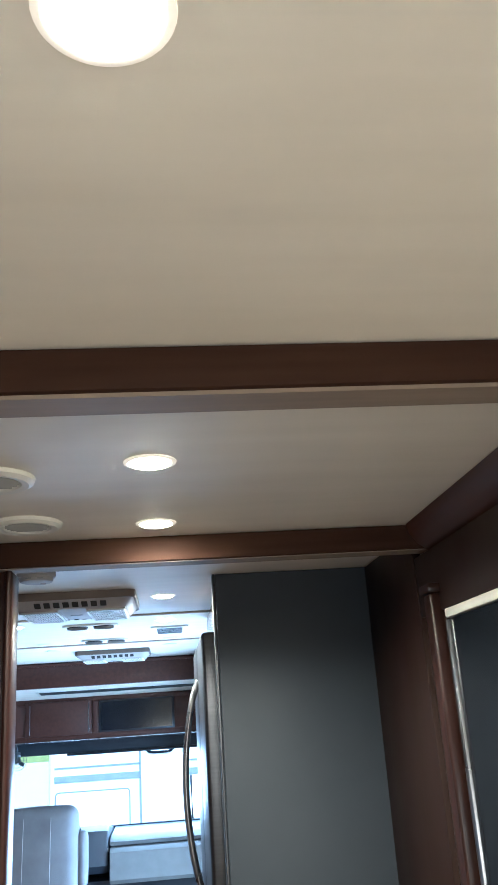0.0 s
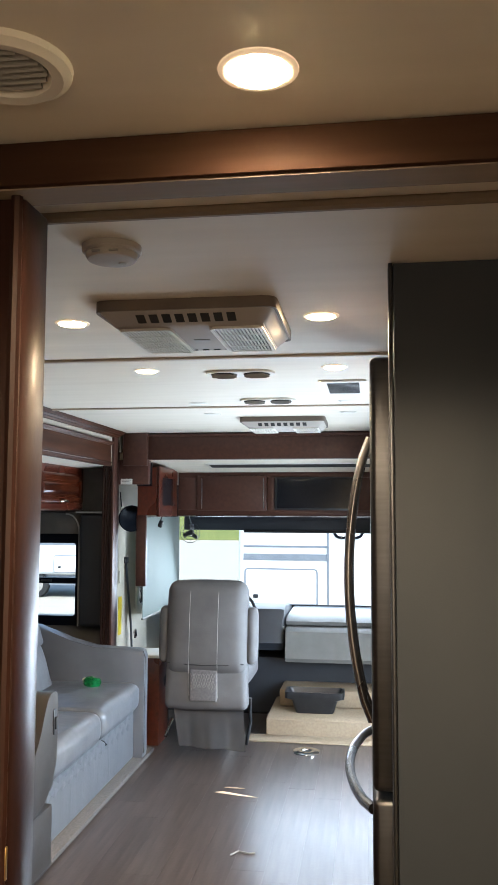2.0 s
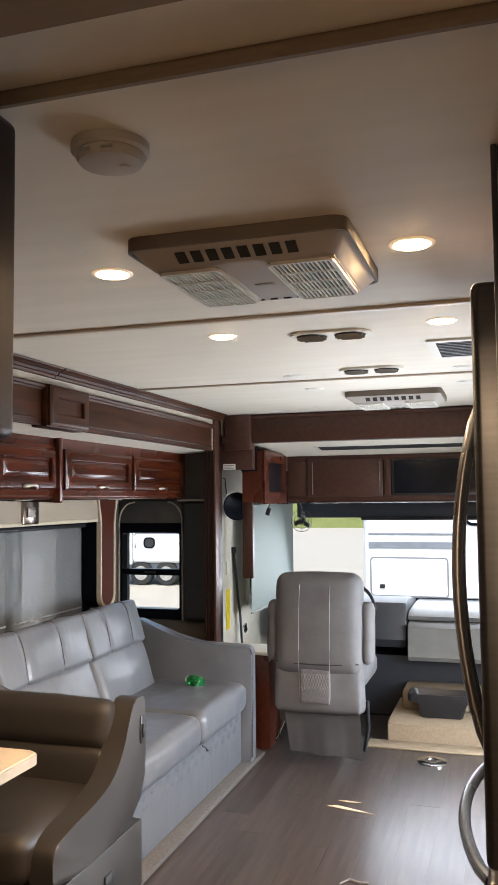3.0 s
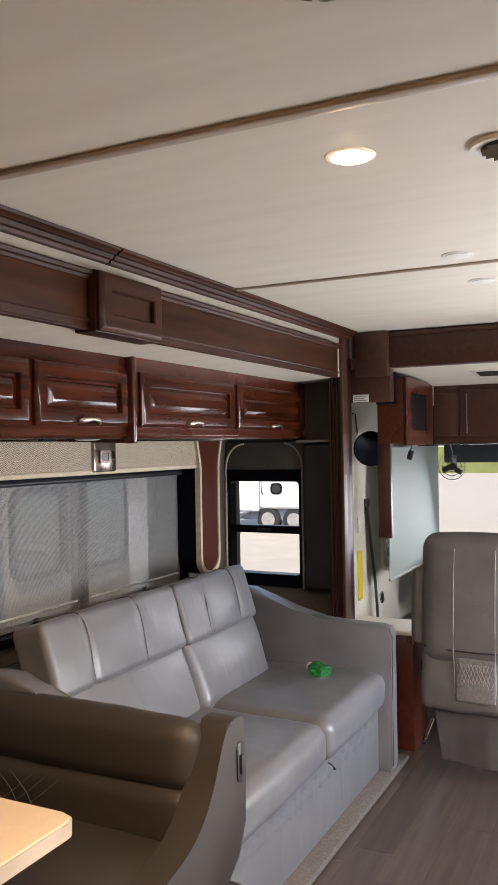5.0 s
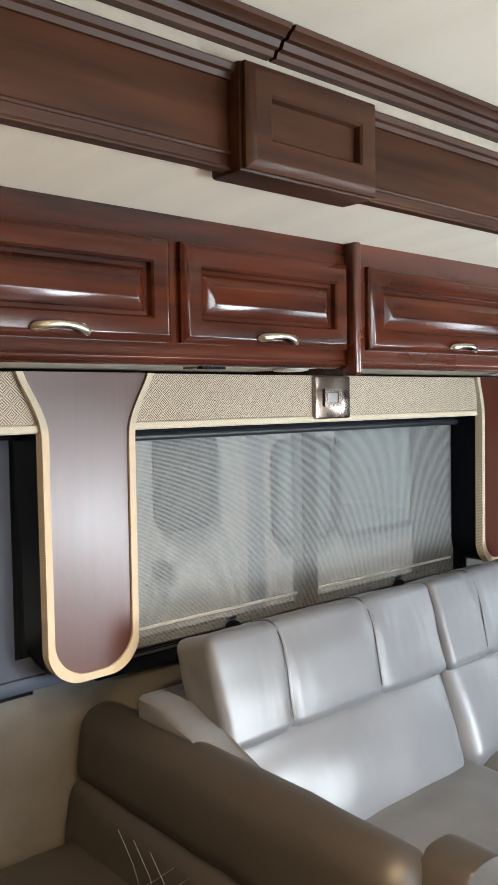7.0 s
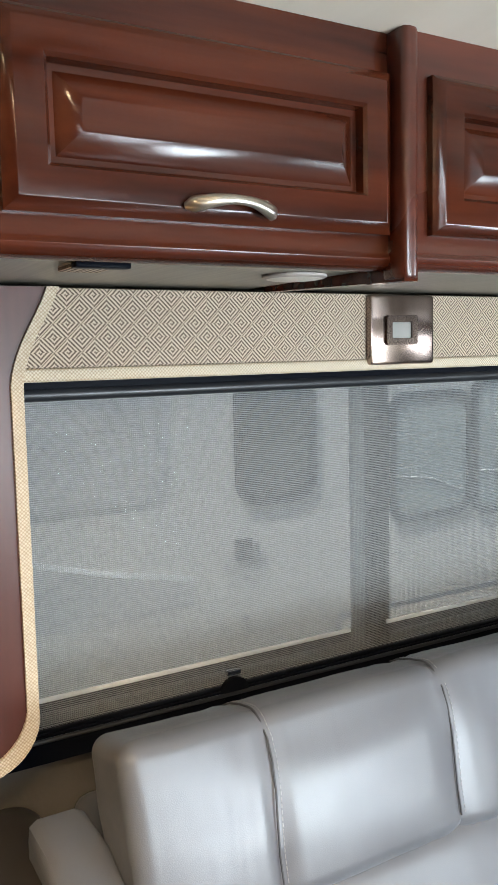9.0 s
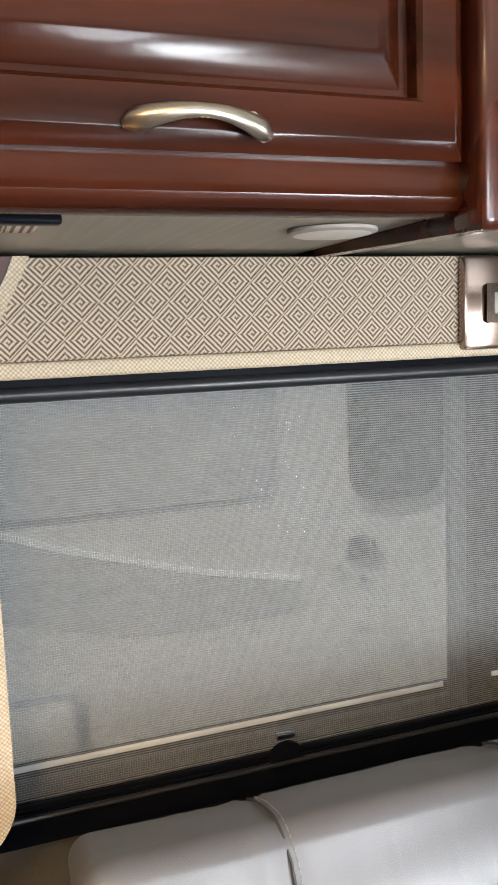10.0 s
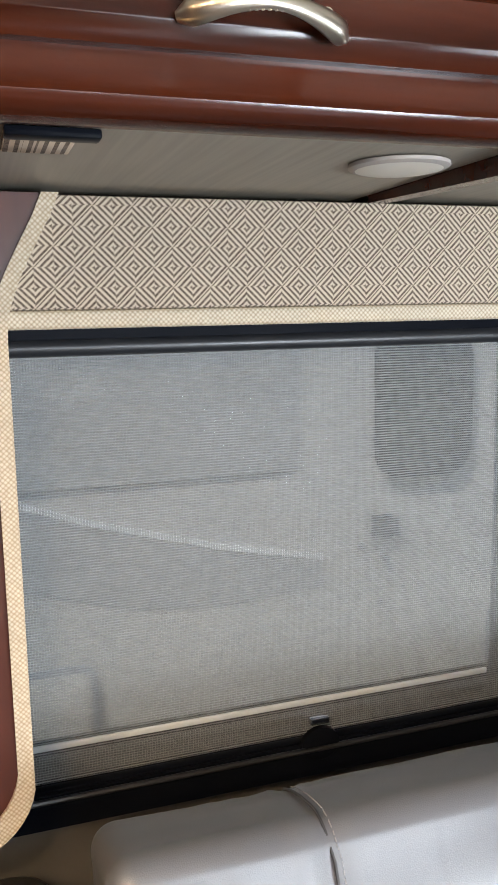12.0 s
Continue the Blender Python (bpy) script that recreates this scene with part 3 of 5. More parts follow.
b = thing("ceiling_trim", "dark wood crown along the passage wall", "trim", kind="structure")
part("crown", prism([(0.92, 2.128), (0.86, 2.128), (0.865, 2.105), (0.885, 2.075), (0.92, 2.05)], -1.0, 2.16, "y"), WALNUT, b)

# crown, cream strip and fascia of the slide-out
for y0, y1 in ((3.05, 4.494), (4.502, 6.535)):
    b = thing("crown_moulding", "dark cherry crown moulding with beads", "trim", "slide-out mouldings", kind="structure")
    part("crown", prism([(-1.40, 2.128), (-1.335, 2.128), (-1.338, 2.12), (-1.346, 2.117), (-1.352, 2.110), (-1.362, 2.109), (-1.368, 2.099), (-1.378, 2.097), (-1.382, 2.088), (-1.40, 2.088)], y0, y1, "y"), FASCIA, b)
solo("fascia_backing", boxes([(-1.43, 3.05, 1.94, -1.402, 6.55, 2.128)]), STRIP, "cream strip between crown and fascia", "trim", kind="structure")
for y0, y1 in ((3.05, 4.4), (4.715, 6.37)):
    b = thing("slide_fascia", "dark cherry fascia board with moulded edges", "fascia", "slide-out mouldings", kind="structure")
    part("board", box(-1.401, y0, 1.893, -1.382, y1, 2.03, 0.003), FASCIA, b)
    part("cap", prism([(-1.401, 2.026), (-1.376, 2.026), (-1.372, 2.034), (-1.366, 2.037), (-1.362, 2.046), (-1.37, 2.052), (-1.401, 2.052)], y0, y1, "y"), FASCIA, b)
    part("lower_bead", tube([(-1.381, y0, 1.913), (-1.381, y1, 1.913)], 0.004, 6), FASCIA, b)
    part("lip", box(-1.404, y0, 1.886, -1.379, y1, 1.8935, 0.002), FASCIA, b)
b = thing("fascia_box", "dark cherry framed box on the fascia joint", "trim box", kind="structure")
part("box", box(-1.43, 4.395, 1.88, -1.356, 4.715, 2.053, 0.006), FASCIA, b)
part("panel", panel_door(4.399, 1.884, 4.711, 2.049, -1.353, 0.018, 0.052, False), FASCIA, b)

# slide-out end post and front bulkhead
b = thing("slide_post", "fluted dark cherry post at the slide-out end", "post", kind="structure")
part("post", box(-1.47, 6.46, 0.0, -1.402, 6.62, 2.128, 0.004), CHERRY_V, b)
for k in range(4):
    part("flute", tube([(-1.462 + k * 0.018, 6.459, 0.02), (-1.462 + k * 0.018, 6.459, 2.08)], 0.007, 8), CHERRY_V, b)
part("rail", box(-1.4015, 6.44, 0.0, -1.385, 6.52, 2.128, 0.005), WALNUT, b)
b = thing("front_bulkhead", "dark wood bulkhead across the ceiling", "bulkhead", kind="structure")
part("beam", box(-1.362, 6.60, 1.945, 0.918, 6.68, 2.128, 0.006), WALNUT, b)
part("cap", tube([(-1.2, 6.596, 2.112), (0.918, 6.596, 2.112)], 0.012), WALNUT, b)
part("side_panel", box(-1.5, 6.64, 1.775, -1.2, 6.70, 1.944, 0.004), WALNUT, b)
part("corner_block", box(-1.362, 6.56, 1.90, -1.19, 6.599, 2.126, 0.006), WALNUT, b)

# cross wall behind the side cabinet over the driving seat
b = thing("warning_label", "cream notice label under the bulkhead", "label")
part("sheet", box(-1.372, 6.555, 1.772, -1.29, 6.559, 1.81), PAPER, b)
for k in range(3):
    part("bar", box(-1.365, 6.552, 1.779 + k * 0.01, -1.30 - 0.01 * (k % 2), 6.5545, 1.783 + k * 0.01), GREY_P, b)


# ---- windows ----
def pull(y, z, x, length, parent):
    """An arched cabinet pull that faces +x, with broad flattened ends."""
    pts, rad = [], []
    for k in range(17):
        t = k / 16
        arch = math.sin(math.pi * t)
        pts.append((x + 0.004 + 0.022 * arch ** 0.8, y + (t - 0.5) * length, z - 0.009 + 0.009 * arch + 0.004 * (0.5 - t)))
        rad.append(0.0052 + 0.0054 * abs(2 * t - 1) ** 1.5)
    rad[0] = rad[-1] = 0.0035
    rad[1] = rad[-2] = 0.0088
    bm = tube(pts, rad, 12, 0.62, up=(1, 0, 0))
    for t in (0.16, 0.84):
        disc([(0.004, 0.0), (0.004, 0.016)], (x, y + (t - 0.5) * length, z), "x", 10, bm)
    for k in range(-7, 8):
        a = k * 0.0042
        arch = math.cos(math.pi * a / length)
        disc([(0.0012, 0.0), (0.0012, 0.002)], (x + 0.004 + 0.022 * arch ** 0.8, y + a, z - 0.0145 + 0.009 * arch), "z", 5, bm)
    return part("pull", bm, NICKEL, parent, "arched brushed nickel pull")


# sash edge with its sunlit brightness put into the colour
SASH_LIT = mat("pale_lit_sash_edge", (0.74, 0.79, 0.84), 0.3)


SASH_GREY = mat("grey_sash", (0.4, 0.43, 0.45), 0.45)


def side_window(y0, y1, z0, z1, mid):
    b = thing("window", "black framed side window of the slide-out", "window", kind="structure")
    b.name = "window_sofa" if mid else "window_dinette"
    part("window_frame", ring_bar(rounded(y0, z0, y1, z1, 0.004), rounded(y0 - 0.04, z0 - 0.045, y1 + 0.04, z1 + 0.04, 0.02), -2.131, -2.092), NAVY_FRAME, b)
    part("outer_frame", ring_bar(rounded(y0 + 0.005, z0 - 0.03, y1 - 0.005, z1 - 0.005, 0.01), rounded(y0 - 0.02, z0 - 0.06, y1 + 0.02, z1 + 0.02, 0.02), -2.29, -2.2), NAVY_FRAME, b)
    if mid:
        part("mullion", box(-2.199, mid - 0.027, z0 - 0.045, -2.172, mid + 0.027, z1, 0.004), NAVY_FRAME, b)
        part("sash_stile", box(-2.199, mid - 0.06, z0 - 0.045, -2.184, mid - 0.028, z1, 0.003), SASH_GREY, b, "grey sash stile")
        for a, c in ((y0, mid - 0.061), (mid + 0.028, y1)):
            part("sash_bottom", box(-2.199, a, z0 - 0.045, -2.186, c, z0 - 0.0195, 0.002), SASH_GREY, b, "grey sash bottom rail")
            part("sash_rail", box(-2.199, a + 0.02, z0 - 0.019, -2.184, c, z0 - 0.006, 0.003), SASH_GREY, b, "grey sash edge")
    g = part("pane", box(-2.263, y0, z0 - 0.05, -2.257, y1, z1), GLASS, b)
    g.visible_shadow = False
    return b


sofa_window = side_window(4.575, 6.07, 0.89, 1.438, 5.381)
part("roller_rail", tube([(-2.096, 4.577, 1.433), (-2.096, 6.068, 1.433)], 0.0105, 14), BLACK, sofa_window, "rounded black roller rail")
part("sill_lip", box(-2.112, 4.577, 0.888, -2.098, 6.068, 0.8935, 0.002), NAVY_FRAME, sofa_window)
part("sill_bead", tube([(-2.089, 4.56, 0.884), (-2.089, 6.085, 0.884)], 0.004, 8), BLACK, sofa_window)
b = thing("window_screen_shade", "grey see-through sunscreen shade pulled down", "window shade")
part("mesh", box(-2.1204, 4.577, 0.889, -2.1201, 6.068, 1.436), SUN_SCREEN, b)
# strips on the mesh imitate the bright sash edge behind it
for y0, y1 in ((4.60, 5.262), (5.352, 6.05)):
    part("hem", box(-2.1195, y0, 0.935, -2.1155, y1, 0.9435, 0.0015), SASH_LIT, b, "pale strip standing in for the sunlit sash edge")
for y in (4.984, 5.718):
    part("pull_tab", disc([(0.026, -0.004), (0.026, 0.004), (0.022, 0.006)], (-2.094, y, 0.889), "x", 20, squash=(1.05, 0.9)), NAVY_FRAME, b, "black finger tab")
    part("latch", box(-2.105, y - 0.014, 0.9155, -2.092, y + 0.014, 0.9255, 0.003), CHROME, b, "chrome latch clip")
side_window(3.35, 4.37, 0.925, 1.438, None)
b = thing("roller_shade", "blue-grey blackout roller shade pulled down", "window shade")
part("cloth", box(-2.085, 3.3, 0.90, -2.082, 4.335, 1.44), BLUE_SHADE, b)
part("cloth_edge", box(-2.085, 4.335, 0.90, -2.082, 4.46, 0.945), BLUE_SHADE, b)
part("hem_bar", box(-2.095, 3.3, 0.868, -2.073, 4.47, 0.902, 0.006), BLUE_SHADE, b, "blue-grey hem bar")


def valance(y0, y1):
    b = thing("valance", "cream valance board in brown key-pattern fabric", "valance", "window valances")
    part("board", box(-2.128, y0, 1.474, -2.0, y1, 1.589, 0.004), KEY, b)
    part("lower_trim", box(-2.128, y0, 1.455, -1.997, y1, 1.4745, 0.004), PIPING, b, "cream woven edge trim")


valance(4.6, 6.04)
valance(3.2, 4.40)


def pillar_outline(c, top, waist, z1, z0, n=10):
    """Half widths: flared at the top, straight, with a round lower end."""
    pts = []
    for k in range(n + 1):
        a = k / n
        pts.append((c + waist + (top - waist) * (1 - math.sin(a * math.pi / 2)), z1 - 0.145 * a ** 0.85))
    for k in range(1, 2 * n):
        a = math.pi * k / (2 * n)
        r = min(0.085, waist)
        cx = c + (waist - r) * (1 if a < math.pi / 2 else -1)
        pts.append((cx + r * math.cos(a), z0 + r - r * math.sin(a)))
    for k in range(n, -1, -1):
        a = k / n
        pts.append((c - waist - (top - waist) * (1 - math.sin(a * math.pi / 2)), z1 - 0.145 * a ** 0.85))
    return pts


def window_pillar(c, top, waist, z0):
    b = thing("window_pillar", "cherry wood pillar panel edged with cream piping", "trim panel", "window pillars")
    inner = pillar_outline(c, top - 0.017, waist - 0.017, 1.589, z0 + 0.017)
    outer = pillar_outline(c, top, waist, 1.589, z0)
    part("panel", prism(inner, -2.10, -1.992, "x", 0.0), PILLAR, b)
    part("piping", ring_bar(inner, outer, -2.014, -1.986), PIPING, b, "cream woven piping")
    part("edge", ring_bar(inner, pillar_outline(c, top - 0.001, waist - 0.001, 1.5885, z0 + 0.001), -2.10, -2.0145), NAVY_FRAME, b, "black edge")
    part("backing", prism(pillar_outline(c, top - 0.006, waist - 0.006, 1.588, z0 + 0.006), -2.128, -2.101), NAVY_FRAME, b)


window_pillar(4.486, 0.176, 0.119, 0.893)
window_pillar(6.15, 0.13, 0.1, 0.925)

b = thing("switch_box", "cherry wood switch plate with a chrome recess", "switch plate")
part("plate", box(-2.02, 5.214, 1.464, -1.985, 5.36, 1.587, 0.006), PLATE, b)
part("bezel", ring_bar(rounded(5.256, 1.510, 5.302, 1.540, 0.003, 2), rounded(5.244, 1.499, 5.314, 1.551, 0.004, 2), -1.986, -1.978), PLATE, b, "dark bronze bezel")
part("rocker", box(-1.986, 5.257, 1.511, -1.981, 5.301, 1.539, 0.002), GREY_P, b)

# end wall window
b = thing("window_end", "black framed two-part window with a view outside", "window", kind="structure")
part("window_frame", ring_bar(rounded(-2.115, 0.865, -1.70, 1.365, 0.02), rounded(-2.14, 0.80, -1.65, 1.45, 0.03), 6.60, 6.68, "y"), NAVY_FRAME, b)
part("mid_rail", box(-2.12, 6.605, 1.085, -1.69, 6.665, 1.125, 0.005), NAVY_FRAME, b)
part("catch", box(-1.95, 6.595, 1.098, -1.87, 6.606, 1.112, 0.003), BLACK, b)
for z0, z1 in ((0.86, 1.09), (1.12, 1.37)):
    part("pane", box(-2.12, 6.648, z0, -1.695, 6.653, z1), GLASS, b).visible_shadow = False
b = thing("window_surround", "charcoal padded surround round the end window", "window surround")
part("top_board", box(-2.128, 6.585, 1.43, -1.62, 6.619, 1.578, 0.006), GREY_WALL, b, "grey valance board")
part("leg", box(-1.655, 6.53, 0.80, -1.475, 6.619, 1.572, 0.03, 5), CHARCOAL, b)
part("cap", box(-1.68, 6.52, 1.573, -1.462, 6.619, 1.585, 0.003), GREY_P, b, "pale cap strip")
arch = [(-2.122, 0.80), (-2.122, 1.30)] + [(-2.012 - 0.11 * math.cos(radians(a)), 1.44 + 0.13 * math.sin(radians(a))) for a in range(0, 91, 15)]
part("edge_piping", tube([(x, 6.575, z) for x, z in arch], 0.006, 8), PIPING, b, "cream piping arch")
arch = [(-1.668, 0.80), (-1.668, 1.30)] + [(-1.768 + 0.10 * math.cos(radians(a)), 1.44 + 0.13 * math.sin(radians(a))) for a in range(0, 91, 15)]
part("edge_piping", tube([(x, 6.575, z) for x, z in arch], 0.006, 8), GREY_P, b, "grey piping arch")

# driver's side window and windshield
b = thing("window_driver", "side window beside the driving seat", "window", kind="structure")
part("window_frame", ring_bar(rounded(7.45, 0.85, 8.17, 1.49, 0.06), rounded(7.39, 0.79, 8.23, 1.55, 0.08), -1.51, -1.482), WHITE_P, b)
part("pane", box(-1.56, 7.42, 0.82, -1.555, 8.2, 1.52), GLASS, b).visible_shadow = False
b = thing("privacy_shade", "pale green-white privacy shade over the side glass", "window shade")
part("cloth", box(-1.345, 7.05, 0.80, -1.342, 8.22, 1.54), PALE_SHADE, b)
part("hem", box(-1.352, 7.05, 0.785, -1.335, 8.22, 0.802, 0.003), GREY_P, b)
b = thing("window_passenger", "side window beside the passenger seat", "window", kind="structure")
part("window_frame", ring_bar(rounded(7.53, 0.88, 8.22, 1.47, 0.06), rounded(7.47, 0.82, 8.28, 1.53, 0.08), 0.895, 0.918), WHITE_P, b)
part("pane", box(0.955, 7.5, 0.85, 0.96, 8.25, 1.5), GLASS, b).visible_shadow = False
b = thing("windshield", "wide two-part windshield", "window", kind="structure")
part("pane", box(-1.44, 8.34, 0.76, 0.9, 8.346, 1.56), GLASS, b).visible_shadow = False
part("gasket", ring_bar(rounded(-1.41, 0.78, 0.86, 1.54, 0.05), rounded(-1.45, 0.74, 0.91, 1.575, 0.06), 8.29, 8.35, "y"), BLACK, b)
b = thing("windshield_shade", "dark roller shade cassette over the windshield", "window shade")
part("cassette", box(-1.28, 8.12, 1.425, 0.9, 8.2, 1.56, 0.012), DASH_D, b)
part("lip", box(-0.75, 8.1, 1.405, 0.9, 8.125, 1.428, 0.005), BLACK, b)
# added out of view: an opaque sheet that stops sun patches indoors
b = thing("galley_shade", "unseen white sheet added to keep sun out of the galley window", "window shade")
bm = box(0.937, 4.33, 0.93, 0.94, 5.44, 1.87)
part("cloth", bm, WHITE_P, b, smooth=False)
# added out of view behind the doorway lamp; wall kept closed against sun
b = thing("entry_door", "unseen white entry door with an opaque pane, added on the solid wall", "door")
part("leaf", ring_bar(rounded(5.58, 0.28, 6.42, 1.82, 0.04), rounded(5.5, 0.02, 6.5, 1.93, 0.05), 0.907, 0.919), WHITE_P, b)
part("pane", box(0.912, 5.57, 0.27, 0.918, 6.43, 1.83), WHITE_P, b)
b = thing("window_galley", "galley window with a plain frame", "window", kind="structure")
part("pane", box(0.955, 4.35, 0.95, 0.96, 5.42, 1.85), GLASS, b).visible_shadow = False
part("window_frame", ring_bar(rounded(4.37, 0.97, 5.40, 1.83, 0.04), rounded(4.33, 0.93, 5.44, 1.87, 0.05), 0.91, 0.93), NAVY_FRAME, b)


# ---- cabinets over the windows ----
def wall_cabinet(y0, y1, doors, face, wood, frame_wood, label, z0=1.592, z1=1.884):
    b = thing("wall_cabinet", label, "cabinet", "cabinets over the windows")
    part("body", boxes([(-2.128, y0, z0 + 0.004, face - 0.022, y1, z0 + 0.016), (-2.128, y0, z0 + 0.01, -2.11, y1, z1), (-2.128, y0, z0 + 0.01, face - 0.022, y0 + 0.016, z1), (-2.128, y1 - 0.016, z0 + 0.01, face - 0.022, y1, z1)]), SOFFIT, b, "brushed taupe underside", False)
    part("face_frame", boxes([(face - 0.022, y0, z0 + 0.04, face - 0.002, y1, z1 + 0.01)]), frame_wood, b)
    part("bottom_rail", prism([(face - 0.03, z0), (face - 0.012, z0), (face - 0.003, z0 + 0.005), (face + 0.002, z0 + 0.0105), (face + 0.003, z0 + 0.0145), (face + 0.001, z0 + 0.018), (face - 0.001, z0 + 0.022), (face - 0.001, z0 + 0.041), (face - 0.03, z0 + 0.041)], y0, y1, "y"), frame_wood, b)
    for d0, d1 in doors:
        d = part("door", panel_door(d0, z0 + 0.043, d1, z1 - 0.051, face - 0.002, 0.021, 0.05), wood, b)
        pull((d0 + d1) / 2 + 0.005, z0 + 0.064, face + 0.018, 0.115, d)
    return b


cab = wall_cabinet(3.05, 5.004, [(3.07, 3.46), (3.49, 3.96), (3.985, 4.487), (4.513, 5.0)], -1.683, CHERRY, CHERRY, "dark cherry wall cabinet with raised-panel doors")
part("end_stile", box(-1.70, 5.004, 1.576, -1.652, 5.03, 1.89, 0.009, 3), RED_WOOD, cab)
part("end_panel", prism([(-1.655, 1.576), (-1.655, 1.60), (-2.0, 1.60), (-2.0, 1.588)], 5.006, 5.028, "y"), CHERRY, cab)
cab = wall_cabinet(5.03, 6.618, [(5.052, 5.78), (5.815, 6.57)], -1.662, CHERRY, RED_WOOD, "red cherry wall cabinet with raised-panel doors")

b = thing("puck_light", "round white puck lamp under the cabinet", "lamp", "puck lamps")
part("rim", disc([(0.045, 0.0), (0.045, -0.003), (0.041, -0.005)], (-1.807, 4.939, 1.595), sides=32), SHROUD, b)
part("lens", disc([(0.042, -0.003), (0.041, -0.0045), (0.034, -0.0062), (0.018, -0.0072), (0.004, -0.0075)], (-1.807, 4.939, 1.595), sides=32), WHITE_P, b)
copy_thing(b, pose(0, -0.98, 0))
copy_thing(b, pose(0, 0.95, 0))
b = thing("cabinet_bracket", "black trim strip under the cabinet", "bracket")
part("strip", box(-1.74, 4.60, 1.587, -1.722, 4.665, 1.594, 0.002), NAVY_FRAME, b)
part("fabric_tab", box(-1.79, 4.60, 1.588, -1.742, 4.65, 1.5955, 0.002), KEY, b)


# ---- ceiling fittings ----
def downlight(x, y, lit):
    b = thing("ceiling_light", "round recessed ceiling light, switched on" if lit else "round recessed ceiling light, switched off", "ceiling light", "ceiling lights")
    part("trim_ring", disc([(0.05, 0.001), (0.049, -0.002), (0.044, -0.0035), (0.0385, -0.003), (0.0385, 0.001)], (x, y, CEIL), sides=36), LAMP_RIM if lit else WHITE_P, b)
    part("lens", disc([(0.0385, 0.0), (0.037, -0.004), (0.02, -0.006), (0.003, -0.0065)], (x, y, CEIL - 0.001), sides=32), LAMP_ON if lit else WHITE_P, b)
    if lit:
        lamp = new("ceiling_light_glow", bpy.data.lights.new("ceiling_light_glow", "SPOT"))
        lamp.data.energy, lamp.data.color, lamp.data.shadow_soft_size = 18.0, (1.0, 0.72, 0.43), 0.03
        lamp.data.spot_size, lamp.data.spot_blend = radians(165), 0.7
        lamp.location = (x, y, CEIL - 0.015)


for x, y, lit in ((0.19, 0.475, 1), (0.193, 1.513, 1), (0.194, 2.024, 1), (-0.515, 3.298, 1), (-0.52, 4.112, 1), (0.196, 3.298, 1), (0.198, 4.112, 1), (-0.52, 5.085, 0), (-0.53, 5.53, 0), (0.22, 5.08, 0), (0.21, 5.54, 0)):
    downlight(x, y, lit)


def round_vent(x, y):
    b = thing("ceiling_vent", "round white ceiling air vent", "vent", "ceiling vents")
    part("rim", disc([(0.082, 0.001), (0.08, -0.008), (0.07, -0.014), (0.056, -0.012), (0.052, -0.004), (0.05, 0.001)], (x, y, CEIL), sides=36), WHITE_P, b)
    part("throat", disc([(0.052, 0.001), (0.05, -0.003)], (x, y, CEIL), sides=30), DARK_SLOT, b)
    for k in range(-3, 4):
        w = math.sqrt(0.05 ** 2 - (k * 0.013) ** 2)
        part("slat", box(x - w, y + k * 0.013 - 0.002, CEIL - 0.01, x + w, y + k * 0.013 + 0.002, CEIL - 0.002, turn=pose(0, 0, 0, 30)), GREY_P, b)


round_vent(-0.11, 1.585)
round_vent(-0.107, 1.972)


def oval_vent(x, y):
    b = thing("ceiling_vent", "oval grey double air vent in the ceiling", "vent", "ceiling vents")
    part("plate", prism(rounded(x - 0.135, y - 0.062, x + 0.135, y + 0.062, 0.06, 10), CEIL - 0.009, CEIL + 0.002, "z", 0.004), WHITE_P, b)
    for s in (-1, 1):
        part("throat", disc([(0.052, 0.001), (0.05, -0.003)], (x + s * 0.064, y, CEIL - 0.0095), sides=28), DARK_SLOT, b)
        for k in range(-2, 3):
            w = math.sqrt(0.049 ** 2 - (k * 0.018) ** 2)
            part("slat", box(x + s * 0.064 - w, y + k * 0.018 - 0.003, CEIL - 0.018, x + s * 0.064 + w, y + k * 0.018 + 0.003, CEIL - 0.012, turn=pose(0, 0, 0, 25)), GREY_P, b)


oval_vent(-0.167, 4.19)
oval_vent(-0.158, 4.98)


